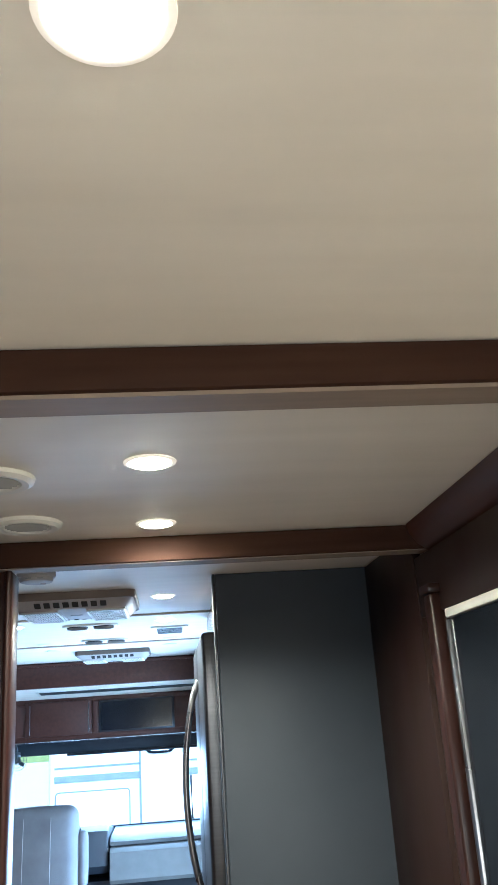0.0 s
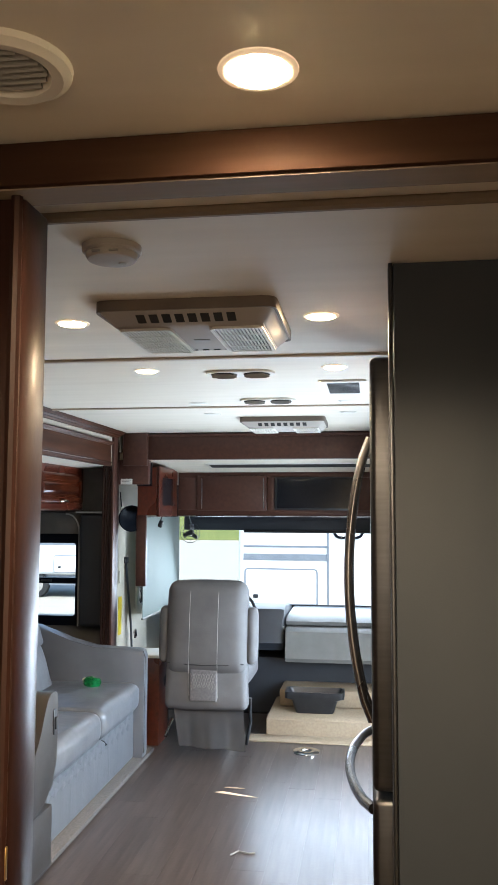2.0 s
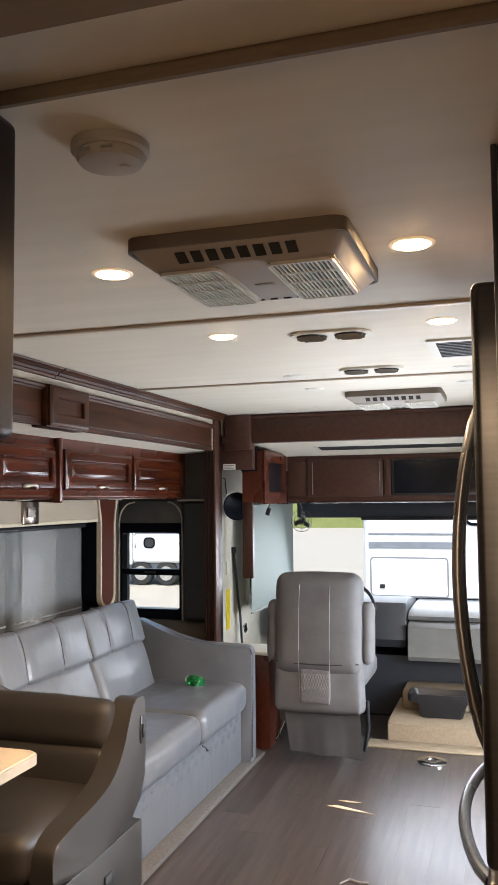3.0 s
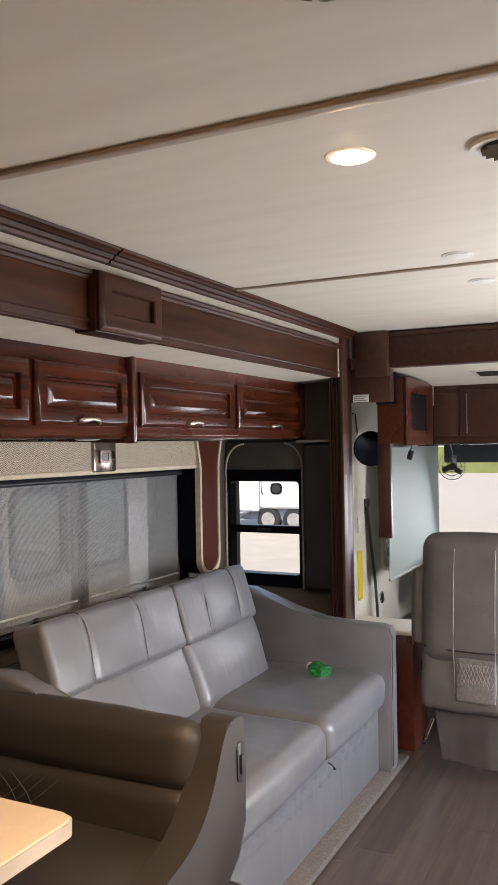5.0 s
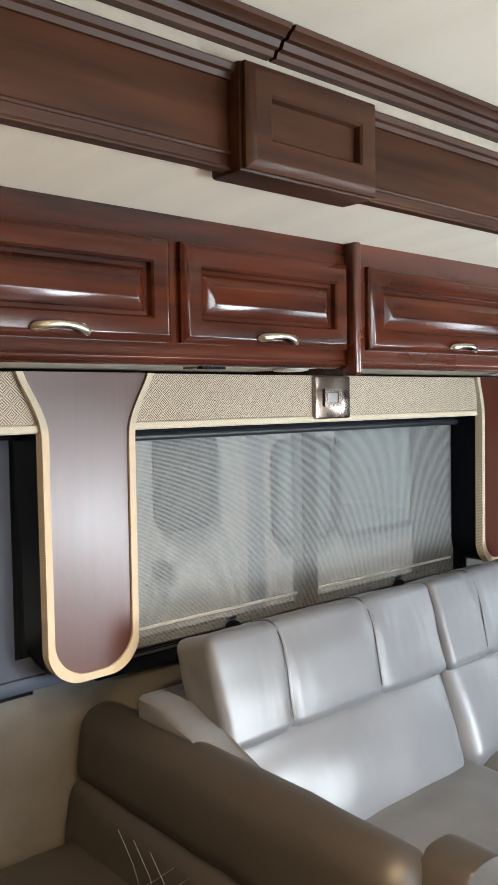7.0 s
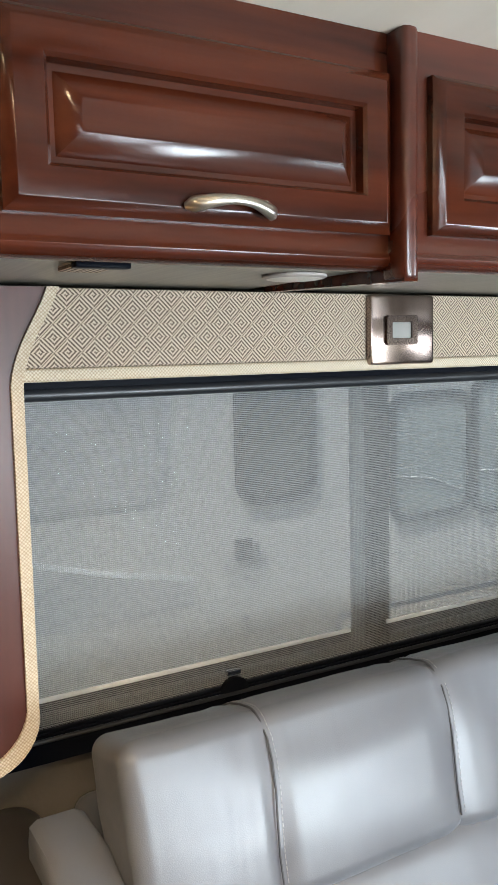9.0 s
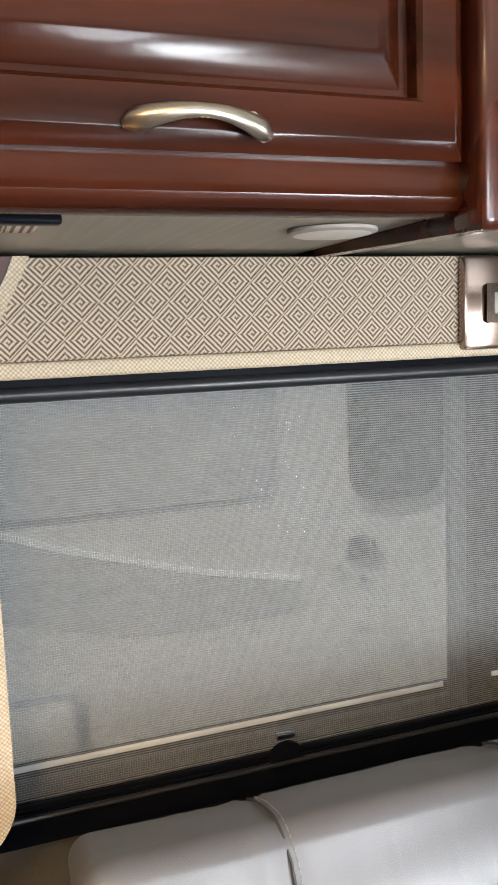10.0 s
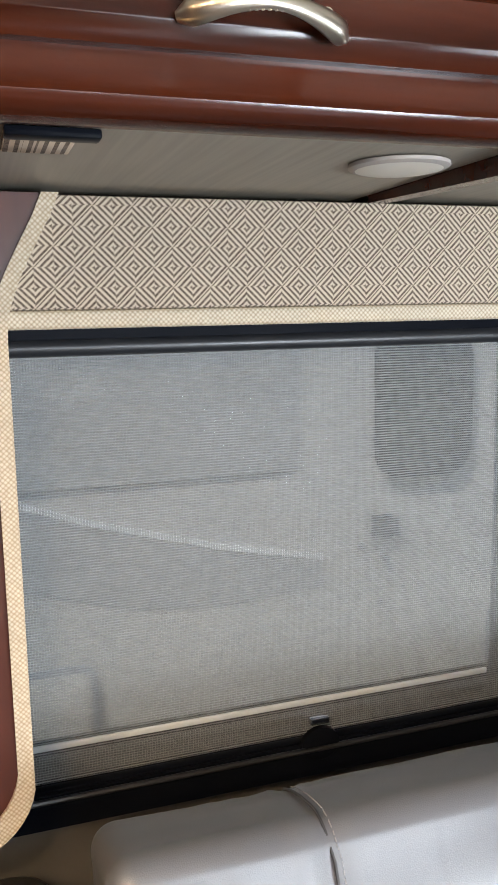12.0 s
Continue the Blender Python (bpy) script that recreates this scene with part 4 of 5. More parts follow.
def air_conditioner(x0, x1, y0, y1):
    b = thing("air_conditioner", "white ceiling air conditioner shroud with two grilles", "air conditioner", "ceiling air conditioners")
    zt, zb = CEIL + 0.001, CEIL - 0.055
    bm = bmesh.new()
    loops = []
    for inset, front, z in ((0.0, 0.0, zt), (0.0, 0.0, CEIL - 0.024), (0.006, 0.008, CEIL - 0.03), (0.026, 0.055, zb + 0.003), (0.034, 0.066, zb)):
        loops.append([bm.verts.new((a, c, z)) for a, c in rounded(x0 + inset, y0 + front, x1 - inset, y1 - inset, 0.03, 5)])
    for a, c in zip(loops, loops[1:]):
        for k in range(len(a)):
            bm.faces.new((a[k], a[(k + 1) % len(a)], c[(k + 1) % len(a)], c[k]))
    bm.faces.new(loops[-1])
    part("shroud", bm, SHROUD, b)
    # dark ring round the upright sides carries their shade as colour
    part("band", ring_bar(rounded(x0, y0, x1, y1, 0.03, 5), rounded(x0 - 0.007, y0 - 0.007, x1 + 0.007, y1 + 0.007, 0.034, 5), CEIL - 0.028, CEIL + 0.001, "z"), AC_BAND_SHADE, b, "taupe band with shade in its colour")
    w, l = x1 - x0, y1 - y0
    for s in (0, 1):
        gx0 = x0 + 0.04 if s == 0 else x1 - 0.04 - 0.29 * w
        gx1 = gx0 + 0.29 * w
        gy0, gy1 = y0 + 0.078, y1 - 0.048
        part("grille_box", box(gx0 - 0.006, gy0 - 0.006, zb - 0.003, gx1 + 0.008, gy1 + 0.008, zb + 0.012, 0.005), SHROUD, b)
        part("grille_well", box(gx0, gy0, zb - 0.0045, gx1, gy1, zb - 0.001), DARK_SLOT, b)
        part("grille_rim", ring_bar(rounded(gx0 + 0.002, gy0 + 0.002, gx1 - 0.002, gy1 - 0.002, 0.012, 3), rounded(gx0 - 0.004, gy0 - 0.004, gx1 + 0.004, gy1 + 0.004, 0.016, 3), zb - 0.009, zb - 0.002, "z"), WHITE_P, b)
        for k in range(14):
            x = gx0 + (k + 0.5) * (gx1 - gx0) / 14
            part("slat", box(x - 0.0019, gy0, zb - 0.008, x + 0.0019, gy1, zb - 0.0042), WHITE_P, b)
        for k in (1, 2, 3):
            y = gy0 + k * (gy1 - gy0) / 4
            part("rib", box(gx0, y - 0.003, zb - 0.0092, gx1, y + 0.003, zb - 0.006), WHITE_P, b)
    tilt = math.degrees(math.atan2(0.022, 0.047))
    for k in range(8):
        x = x0 + 0.11 + k * (w - 0.22) / 7
        part("slot", box(x - 0.011, y0 + 0.016, CEIL - 0.0432, x + 0.011, y0 + 0.049, CEIL - 0.0392, turn=pose(0, 0, 0, -tilt)), DARK_SLOT, b)
        part("slot", box(x - 0.009, y1 - 0.05, zb - 0.002, x + 0.009, y1 - 0.043, zb + 0.001), DARK_SLOT, b)
    part("label", box((x0 + x1) / 2 - 0.022, y0 + l * 0.55, zb - 0.002, (x0 + x1) / 2 + 0.022, y0 + l * 0.58, zb + 0.001), GREY_P, b, "small grey maker's plate")


air_conditioner(-0.366, 0.09, 3.07, 3.50)
air_conditioner(-0.405, 0.07, 5.70, 6.10)
b = thing("return_grille", "black square return air grille in the ceiling", "vent")
part("frame", ring_bar(rounded(0.15, 4.45, 0.285, 4.77, 0.006, 2), rounded(0.12, 4.42, 0.315, 4.80, 0.01, 2), CEIL - 0.008, CEIL + 0.001, "z"), WHITE_P, b)
part("core", box(0.15, 4.45, CEIL - 0.004, 0.285, 4.77, CEIL + 0.001), DARK_SLOT, b)
for k in range(10):
    part("slat", box(0.15, 4.462 + k * 0.032, CEIL - 0.008, 0.285, 4.47 + k * 0.032, CEIL - 0.0042), BLACK, b)
b = thing("smoke_alarm", "round white smoke alarm on the ceiling", "smoke alarm")
part("base", disc([(0.06, 0.001), (0.06, -0.012), (0.056, -0.016)], (-0.19, 2.65, CEIL), sides=36), SHROUD, b)
part("cover", disc([(0.052, -0.014), (0.052, -0.023), (0.048, -0.029), (0.04, -0.031), (0.002, -0.032)], (-0.19, 2.65, CEIL), sides=36), SHROUD, b)
for x in (-0.215, -0.18):
    part("slot", box(x, 2.5965, CEIL - 0.025, x + 0.018, 2.602, CEIL - 0.021, 0.001), GREY_P, b)
part("button", disc([(0.009, 0.0), (0.008, -0.003)], (-0.17, 2.66, CEIL - 0.0315), sides=16), SHROUD, b)



# ---- passage and galley ----
b = thing("passage_door", "dark wood panelled bathroom door, closed", "door")
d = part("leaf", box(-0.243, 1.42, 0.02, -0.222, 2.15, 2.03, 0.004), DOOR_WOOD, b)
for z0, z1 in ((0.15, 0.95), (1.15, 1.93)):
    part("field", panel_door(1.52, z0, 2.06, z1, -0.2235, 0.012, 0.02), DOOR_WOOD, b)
lever = part("lever_plate", disc([(0.03, 0.0), (0.028, 0.01), (0.014, 0.014)], (-0.222, 2.125, 1.085), "x", 24), CHROME, b, "chrome lever rose")
part("lever", tube([(-0.215, 2.125, 1.085), (-0.18, 2.125, 1.085), (-0.166, 2.115, 1.085), (-0.162, 2.085, 1.086), (-0.162, 2.025, 1.088)], [0.009, 0.009, 0.009, 0.008, 0.007], 10), CHROME, lever, "chrome lever")
b = thing("door_jamb", "dark wood jamb at the end of the passage", "door frame", kind="structure")
part("post", box(-0.34, 2.205, 0.0, -0.18, 2.30, 2.062, 0.008), CHERRY_V, b)
part("bead", tube([(-0.19, 2.2, 0.0), (-0.19, 2.2, 2.06)], 0.009, 8), CHERRY_V, b)
part("strike_plate", box(-0.202, 2.1985, 1.085, -0.18, 2.2045, 1.13, 0.001), mat("brass", (0.6, 0.42, 0.14), 0.3, metal=1.0), b, "brass strike plate")
b = thing("overhead_cabinet", "dark wood overhead cabinet end with rounded corner", "cabinet")
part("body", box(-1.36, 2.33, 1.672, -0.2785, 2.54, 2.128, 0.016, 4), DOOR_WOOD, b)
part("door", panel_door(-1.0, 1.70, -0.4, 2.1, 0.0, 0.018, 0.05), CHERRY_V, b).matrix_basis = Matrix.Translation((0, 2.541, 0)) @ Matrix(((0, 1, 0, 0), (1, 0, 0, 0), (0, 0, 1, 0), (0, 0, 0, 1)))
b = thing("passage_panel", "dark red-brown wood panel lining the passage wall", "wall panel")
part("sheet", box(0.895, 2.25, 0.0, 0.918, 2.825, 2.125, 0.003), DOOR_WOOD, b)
part("upper_sheet", box(0.897, 1.08, 1.887, 0.918, 2.248, 2.048, 0.003), DOOR_WOOD, b)
part("stile", box(0.872, 2.07, 0.0, 0.918, 2.13, 1.93, 0.008, 3), CHERRY_V, b)
part("cap", box(0.865, 2.06, 1.931, 0.918, 2.14, 1.955, 0.006, 2), CHERRY_V, b)
b = thing("wall_mirror", "dark mirrored panel with a pale top rail", "mirror")
part("glass", box(0.90, 1.0, 0.3, 0.917, 2.02, 1.86), SCREEN, b)
part("top_rail", box(0.89, 1.0, 1.862, 0.918, 2.03, 1.885, 0.005), WHITE_P, b)
part("side_rail", box(0.892, 2.021, 0.3, 0.918, 2.045, 1.86, 0.005), STEEL_BAR, b)

b = thing("refrigerator", "dark stainless refrigerator with arched steel handles", "refrigerator")
part("side_panel", box(0.376, 2.83, 0.0, 0.918, 2.87, 2.128, 0.004), FRIDGE_SIDE, b, "dark grey enclosure panel")
part("edge_strip", box(0.366, 2.826, 0.0, 0.3755, 2.874, 2.128, 0.003), STEEL, b)
part("header", box(0.40, 2.87, 1.97, 0.918, 4.15, 2.128, 0.004), CHERRY, b)
part("body", box(0.41, 2.90, 0.03, 0.918, 4.10, 1.93), FRIDGE_SIDE, b)
for y0, y1 in ((2.96, 3.525), (3.535, 4.1)):
    part("door", box(0.325, y0, 0.98, 0.405, y1, 1.95, 0.014, 3), STEEL, b)
part("drawer", box(0.325, 2.96, 0.08, 0.405, 4.1, 0.965, 0.014, 3), STEEL, b)
arc = [(0.326 - 0.066 * math.sin(math.pi * k / 14) ** 0.7, 3.50, 1.81 - 0.81 * k / 14) for k in range(15)]
part("handle", tube(arc, 0.0125, 12, up=(0, 1, 0)), STEEL_BAR, b, "arched steel door handle")
arc = [(0.326 - 0.064 * math.sin(math.pi * k / 14) ** 0.7, 3.59, 1.81 - 0.81 * k / 14) for k in range(15)]
part("handle", tube(arc, 0.0125, 12, up=(0, 1, 0)), STEEL_BAR, b, "arched steel door handle")
arc = [(0.326 - 0.066 * math.sin(math.pi * k / 14) ** 0.7, 3.18 + 0.74 * k / 14, 0.87) for k in range(15)]
part("drawer_handle", tube(arc, 0.0135, 12), STEEL_BAR, b, "arched steel drawer handle")


# ---- sofa ----
sofa = thing("sofa", "grey leatherette sofa with two seats and padded back", "sofa")
part("base", box(-1.95, 4.66, 0.03, -1.175, 6.28, 0.335, 0.012, 3), LEATHER, sofa)
bm = bmesh.new()
for i in range(15):
    for j in range(2):
        yc, zc = 4.75 + i * 0.1, 0.25 + j * 0.05
        disc([(0.036, 0.0), (0.034, 0.0012), (0.004, 0.0026)], (-1.176, yc + 0.05 * j, zc), "x", 4, bm, squash=(1.4, 0.72))
part("quilted_band", bm, LEATHER, sofa, "diamond quilted front band", False, "stuff")
for y0, y1, s, b0, b1 in ((4.68, 5.515, 1.0, 4.65, 5.466), (5.525, 6.275, 5.0, 5.472, 6.115)):
    m = Matrix.Translation((-1.47, (y0 + y1) / 2, 0.415))
    part("seat_cushion", cushion((0.68, y1 - y0, 0.17), 0.055, (0.012, 0.004, 0.018), 44, 0.007, s, m=m), LEATHER, sofa)
    yc, span = (b0 + b1) / 2, b1 - b0
    lo = pose(-1.765, yc, 0.60, 0, -20, 0)
    part("lower_back", cushion((0.17, span - 0.004, 0.325), 0.05, (0.02, 0.004, 0.006), 40, 0.005, s + 2, m=lo), LEATHER, sofa)
    cuts = (0.25, 0.645) if s < 2 else (0.3, 0.74)
    up = pose(-1.815, yc, 0.853, 0, -17, 0)
    bm = cushion((0.14, span - 0.002, 0.258), 0.024, (0.014, 0.0, 0.006), 84, 0.004, s, None, up, [span * (c - 0.5) for c in cuts])
    back = part("upper_back", bm, LEATHER, sofa)
    for c in cuts:
        g = span * (c - 0.5)
        run = [(0.07 + 0.012 * (1 - (z / 0.129) ** 2) - 0.004, z) for z in (-0.1, -0.06, -0.02, 0.02, 0.06, 0.09)]
        run += [(0.036 + 0.03 * math.cos(radians(a)), 0.097 + 0.035 * math.sin(radians(a))) for a in (10, 30, 50, 70, 90)]
        run += [(0.01, 0.1345), (-0.02, 0.1335), (-0.045, 0.129)]
        pts = [up @ Vector((x, g + 0.006 * math.sin(z * 22), z)) for x, z in run]
        part("seam", tube(pts, 0.0017, 6), SEAM, back, "dark sewn seam")
        bm = bmesh.new()
        for p, q in zip(pts, pts[1:]):
            steps = max(1, round((q - p).length / 0.008))
            for k in range(steps):
                a, e = p.lerp(q, (k + 0.15) / steps), p.lerp(q, (k + 0.8) / steps)
                off = up.to_3x3() @ Vector((0.0022, 0.0065, 0.0018))
                tube([a + off, e + off], 0.0007, 5, bm=bm)
        part("stitches", bm, THREAD, back, "pale thread stitches", kind="stuff")
part("back_shell", box(-2.06, 4.67, 0.3, -1.90, 6.29, 0.80, 0.03, 3, turn=pose(0, 0, 0, 0, -8, 0)), LEATHER, sofa)
arm_side = [(-1.12, 0.02), (-1.112, 0.06), (-1.112, 0.66), (-1.125, 0.695), (-1.16, 0.705), (-1.45, 0.712), (-1.62, 0.735), (-1.74, 0.80), (-1.84, 0.84), (-1.95, 0.84), (-1.95, 0.02)]
part("arm", prism([(a, c) for a, c in arm_side], 6.285, 6.385, "y", 0.018), LEATHER, sofa)
part("arm", prism([(a, c) for a, c in arm_side], 4.565, 4.655, "y", 0.018), LEATHER, sofa)
part("seam", tube([(-1.11, 6.29, 0.06), (-1.108, 6.29, 0.66), (-1.122, 6.29, 0.695)], 0.003, 6), LEATHER_D, sofa)
part("pull_strap", tube([(-1.135, 5.515, 0.345), (-1.118, 5.52, 0.335), (-1.112, 5.53, 0.318), (-1.12, 5.545, 0.31)], 0.006, 8, 0.5), BLACK, sofa, "black pull strap")
solo("slide_carpet", box(-2.1, 3.1, 0.0, -1.107, 6.54, 0.028, 0.008), CARPET, "grey patterned carpet edge of the slide-out", "carpet")

b = thing("plastic_bottle", "crumpled green plastic bottle lying on the sofa", "bottle")
bm = disc([(0.004, -0.085), (0.024, -0.083), (0.029, -0.07), (0.027, -0.05), (0.03, -0.035), (0.025, -0.015), (0.03, 0.005), (0.026, 0.022), (0.03, 0.04), (0.022, 0.062), (0.011, 0.08), (0.011, 0.092)], (0, 0, 0), "y", 20)
for v in bm.verts:
    k = noise.noise(v.co * 38)
    v.co.x *= 1 + 0.3 * k
    v.co.z *= 0.85 + 0.3 * k
bmesh.ops.transform(bm, matrix=pose(-1.385, 6.06, 0.535, 6, 0, 62) @ Matrix.Diagonal((1.35, 0.6, 1.3, 1)), verts=bm.verts)
part("body", bm, BOTTLE_G, b)
bm = disc([(0.014, 0.0), (0.014, 0.014)], (0, 0.093, 0), "y", 18)
bmesh.ops.transform(bm, matrix=pose(-1.385, 6.06, 0.535, 6, 0, 62) @ Matrix.Diagonal((1.35, 0.6, 1.3, 1)), verts=bm.verts)
part("cap", bm, WHITE_P, b, "white screw cap")

# ---- dinette ----
bench = thing("dinette_bench", "dark taupe leatherette dinette bench seen from behind the table", "bench")
part("base", box(-2.08, 3.98, 0.03, -1.15, 4.55, 0.33, 0.01), LEATHER_D, bench)
part("seat_cushion", cushion((0.96, 0.6, 0.17), 0.06, (0.004, 0.012, 0.018), 18, 0.004, 3, m=Matrix.Translation((-1.63, 4.23, 0.405))), LEATHER_D, bench)
part("upper_back", cushion((1.0, 0.13, 0.2), 0.06, (0.0, 0.012, 0.008), 20, 0.003, 4, m=pose(-1.64, 4.565, 0.69, -8)), LEATHER_D, bench)
part("lower_back", cushion((1.0, 0.13, 0.24), 0.05, (0.0, 0.014, 0.004), 20, 0.003, 6, m=pose(-1.64, 4.53, 0.50, -8)), LEATHER_D, bench)
for k in range(3):
    part("stitch_line", tube([(-1.86 + 0.06 * k, 4.455, 0.60), (-1.80 + 0.06 * k, 4.452, 0.55), (-1.75 + 0.06 * k, 4.448, 0.48)], 0.001, 5), LEATHER, bench)
    part("stitch_line", tube([(-1.66 + 0.05 * k, 4.456, 0.60), (-1.72 + 0.05 * k, 4.453, 0.55), (-1.80 + 0.05 * k, 4.449, 0.49)], 0.0008, 5), LEATHER, bench)
end = [(4.70, 0.30), (4.70, 0.765), (4.685, 0.785), (4.62, 0.79), (4.585, 0.775), (4.55, 0.72), (4.50, 0.62), (4.42, 0.54), (4.30, 0.50), (4.05, 0.47), (3.985, 0.44), (3.975, 0.38), (3.985, 0.30)]
for _ in range(2):
    end = [(a[0] * w + c[0] * (1 - w), a[1] * w + c[1] * (1 - w)) for a, c in zip(end, end[1:] + end[:1]) for w in (0.75, 0.25)]
part("end_panel", prism(end, -1.165, -1.072, "x", 0.007), LEATHER_D, bench)
part("lower_panel", box(-1.15, 3.99, 0.03, -1.085, 4.695, 0.294, 0.01), LEATHER_D, bench)
lev = part("recline_lever", prism(rounded(4.642, 0.60, 4.678, 0.715, 0.017), -1.076, -1.068, "x", 0.003), BLACK, bench, "black oval lever recess")
part("lever", box(-1.07, 4.653, 0.625, -1.06, 4.667, 0.68, 0.003), CHARCOAL, lev)
part("latch", box(-1.086, 4.36, 0.15, -1.078, 4.44, 0.20, 0.003), BLACK, bench, "black drawer latch")

table = thing("dinette_table", "beige laminate dinette table with a pale edge", "table")
part("tabletop", prism(rounded(-2.09, 3.12, -1.165, 4.04, 0.035), 0.708, 0.742, "z", 0.004), TABLE, table)
part("edge", ring_bar(rounded(-2.09, 3.12, -1.165, 4.04, 0.035), rounded(-2.093, 3.117, -1.16, 4.045, 0.037), 0.703, 0.736, "z"), TABLE_EDGE, table)
part("leg", disc([(0.12, 0.03), (0.11, 0.045), (0.03, 0.06), (0.03, 0.68), (0.1, 0.7), (0.1, 0.707)], (-1.65, 3.55, 0)), CHROME, table)


# ---- driving area ----
seat = thing("driver_seat", "high-backed driving seat in a light grey cover", "seat")
part("backrest", cushion((0.53, 0.16, 0.60), 0.07, (0.006, 0.02, 0.01), 18, 0.003, 2, m=pose(-0.735, 6.47, 0.83, -5)), SEAT_CLOTH, seat)
part("pocket", cushion((0.53, 0.13, 0.30), 0.03, (0.0, 0.014, 0.0), 22, 0.008, 5, m=pose(-0.735, 6.452, 0.46, -4)), SEAT_CLOTH, seat)
part("pattern_panel", cushion((0.178, 0.012, 0.2), 0.005, (0, 0.004, 0), 10, 0.002, 4, m=pose(-0.745, 6.371, 0.475, -4)), SEAT_DIAMOND, seat, "patterned cloth panel")
bm = bmesh.new()
for s in (-1, 1):
    for k in range(9):
        x = -0.826 + 0.0165 * k
        tube([(x + (0.03 if s > 0 else 0), 6.366, 0.39), (x + (0.0 if s > 0 else 0.03), 6.360, 0.47), (x + (0.03 if s > 0 else 0), 6.356, 0.55)], 0.0012, 5, bm=bm)
part("pattern_threads", bm, STITCH, seat, "pale woven lattice", kind="stuff")
bm = bmesh.new()
cols = []
for i in range(25):
    x = -0.95 + 0.46 * i / 24
    fold = 0.006 * math.sin(i * 0.4) + 0.002 * math.sin(i * 1.3 + 1)
    cols.append([bm.verts.new((x + (1 - t) * (0.045 - 0.0012 * i + 0.008 * math.sin(i * 0.9)), 6.41 - 0.02 * (1 - t) ** 1.2 + fold * (1 - t), 0.085 - 0.02 * (1 - t) * (i / 24) + 0.004 * math.sin(i * 0.5) + 0.26 * t)) for t in (0, 0.2, 0.4, 0.6, 0.8, 1.0)])
for a, c in zip(cols, cols[1:]):
    for k in range(5):
        bm.faces.new((a[k], c[k], c[k + 1], a[k + 1]))
bmesh.ops.solidify(bm, geom=bm.faces[:], thickness=0.006)
part("skirt", bm, SEAT_CLOTH, seat, "loose cloth skirt")
for x in (-0.838, -0.652):
    part("seam", tube([(x, 6.374, 0.36), (x, 6.366, 0.45), (x, 6.356, 0.56), (x, 6.349, 0.62), (x, 6.352, 0.7), (x, 6.361, 0.82), (x, 6.376, 0.95), (x, 6.396, 1.05), (x, 6.43, 1.11)], 0.0018, 6), STITCH, seat)
part("waist_seam", tube([(-0.985, 6.385, 0.612), (-0.86, 6.366, 0.606), (-0.74, 6.362, 0.603), (-0.6, 6.366, 0.606), (-0.485, 6.385, 0.612)], 0.004, 6), CHARCOAL, seat)
part("cushion", cushion((0.52, 0.5, 0.16), 0.06, (0, 0, 0.01), 12, m=Matrix.Translation((-0.735, 6.82, 0.50))), SEAT_CLOTH, seat)
for x in (-0.445, -1.02):
    part("armrest", cushion((0.075, 0.12, 0.36), 0.035, (0.004, 0.004, 0.004), 10, m=pose(x, 6.49, 0.78, -6)), SEAT_CLOTH, seat)
part("pedestal", disc([(0.2, 0.0), (0.19, 0.05), (0.13, 0.08), (0.12, 0.34), (0.2, 0.40), (0.2, 0.42)], (-0.73, 6.84, 0.0)), BLACK, seat, "black metal pedestal")
part("side_lever", tube([(-1.0, 6.6, 0.2), (-1.02, 6.55, 0.14), (-1.02, 6.5, 0.11)], 0.01), CHROME, seat)
part("seat_bracket", tube([(-0.47, 6.58, 0.36), (-0.47, 6.60, 0.2), (-0.50, 6.62, 0.05)], 0.012), BLACK, seat)

b = thing("end_cabinet", "low cherry cabinet with a white top beside the sofa", "cabinet")
part("body", box(-1.47, 6.66, 0.0, -1.11, 6.92, 0.585, 0.004), RED_WOOD, b)
part("top", box(-1.48, 6.645, 0.5855, -1.085, 6.94, 0.607, 0.006), WHITE_P, b, "white laminate top")

dash = thing("dashboard", "grey and black moulded dashboard under the windshield", "dashboard")
part("passenger_top", prism([(7.62, 0.70), (7.60, 0.73), (7.66, 0.765), (8.29, 0.775), (8.29, 0.70)], -0.34, 0.9, "x", 0.015), DASH, dash)
part("passenger_face", prism([(7.52, 0.43), (7.50, 0.46), (7.53, 0.66), (7.57, 0.69), (8.2, 0.69), (8.2, 0.43)], -0.335, 0.9, "x", 0.012), DASH, dash)
part("instrument_pod", prism([(7.62, 0.50), (7.58, 0.56), (7.62, 0.82), (7.72, 0.855), (8.28, 0.79), (8.28, 0.5)], -1.3, -0.345, "x", 0.03), DASH_D, dash)
part("lower_cover", box(-1.45, 7.7, 0.0, 0.9, 8.29, 0.429), DASH_D, dash)
part("glove_slot", box(-0.45, 7.605, 0.66, -0.345, 7.62, 0.69, 0.004), GREY_P, dash)
wheel = thing("steering_wheel", "dark steering wheel behind the driving seat", "steering wheel")
ringpts = [(-0.74 + 0.2 * math.cos(a), 7.36 + 0.09 * math.sin(a), 0.80 + 0.17 * math.sin(a)) for a in (2 * math.pi * k / 32 for k in range(33))]
part("rim", tube(ringpts, 0.013, 8), BLACK, wheel)
part("hub", disc([(0.06, 0.0), (0.05, 0.03)], (-0.74, 7.35, 0.80), "y"), BLACK, wheel)
part("column", tube([(-0.74, 7.38, 0.79), (-0.74, 7.66, 0.66)], 0.03), BLACK, wheel)

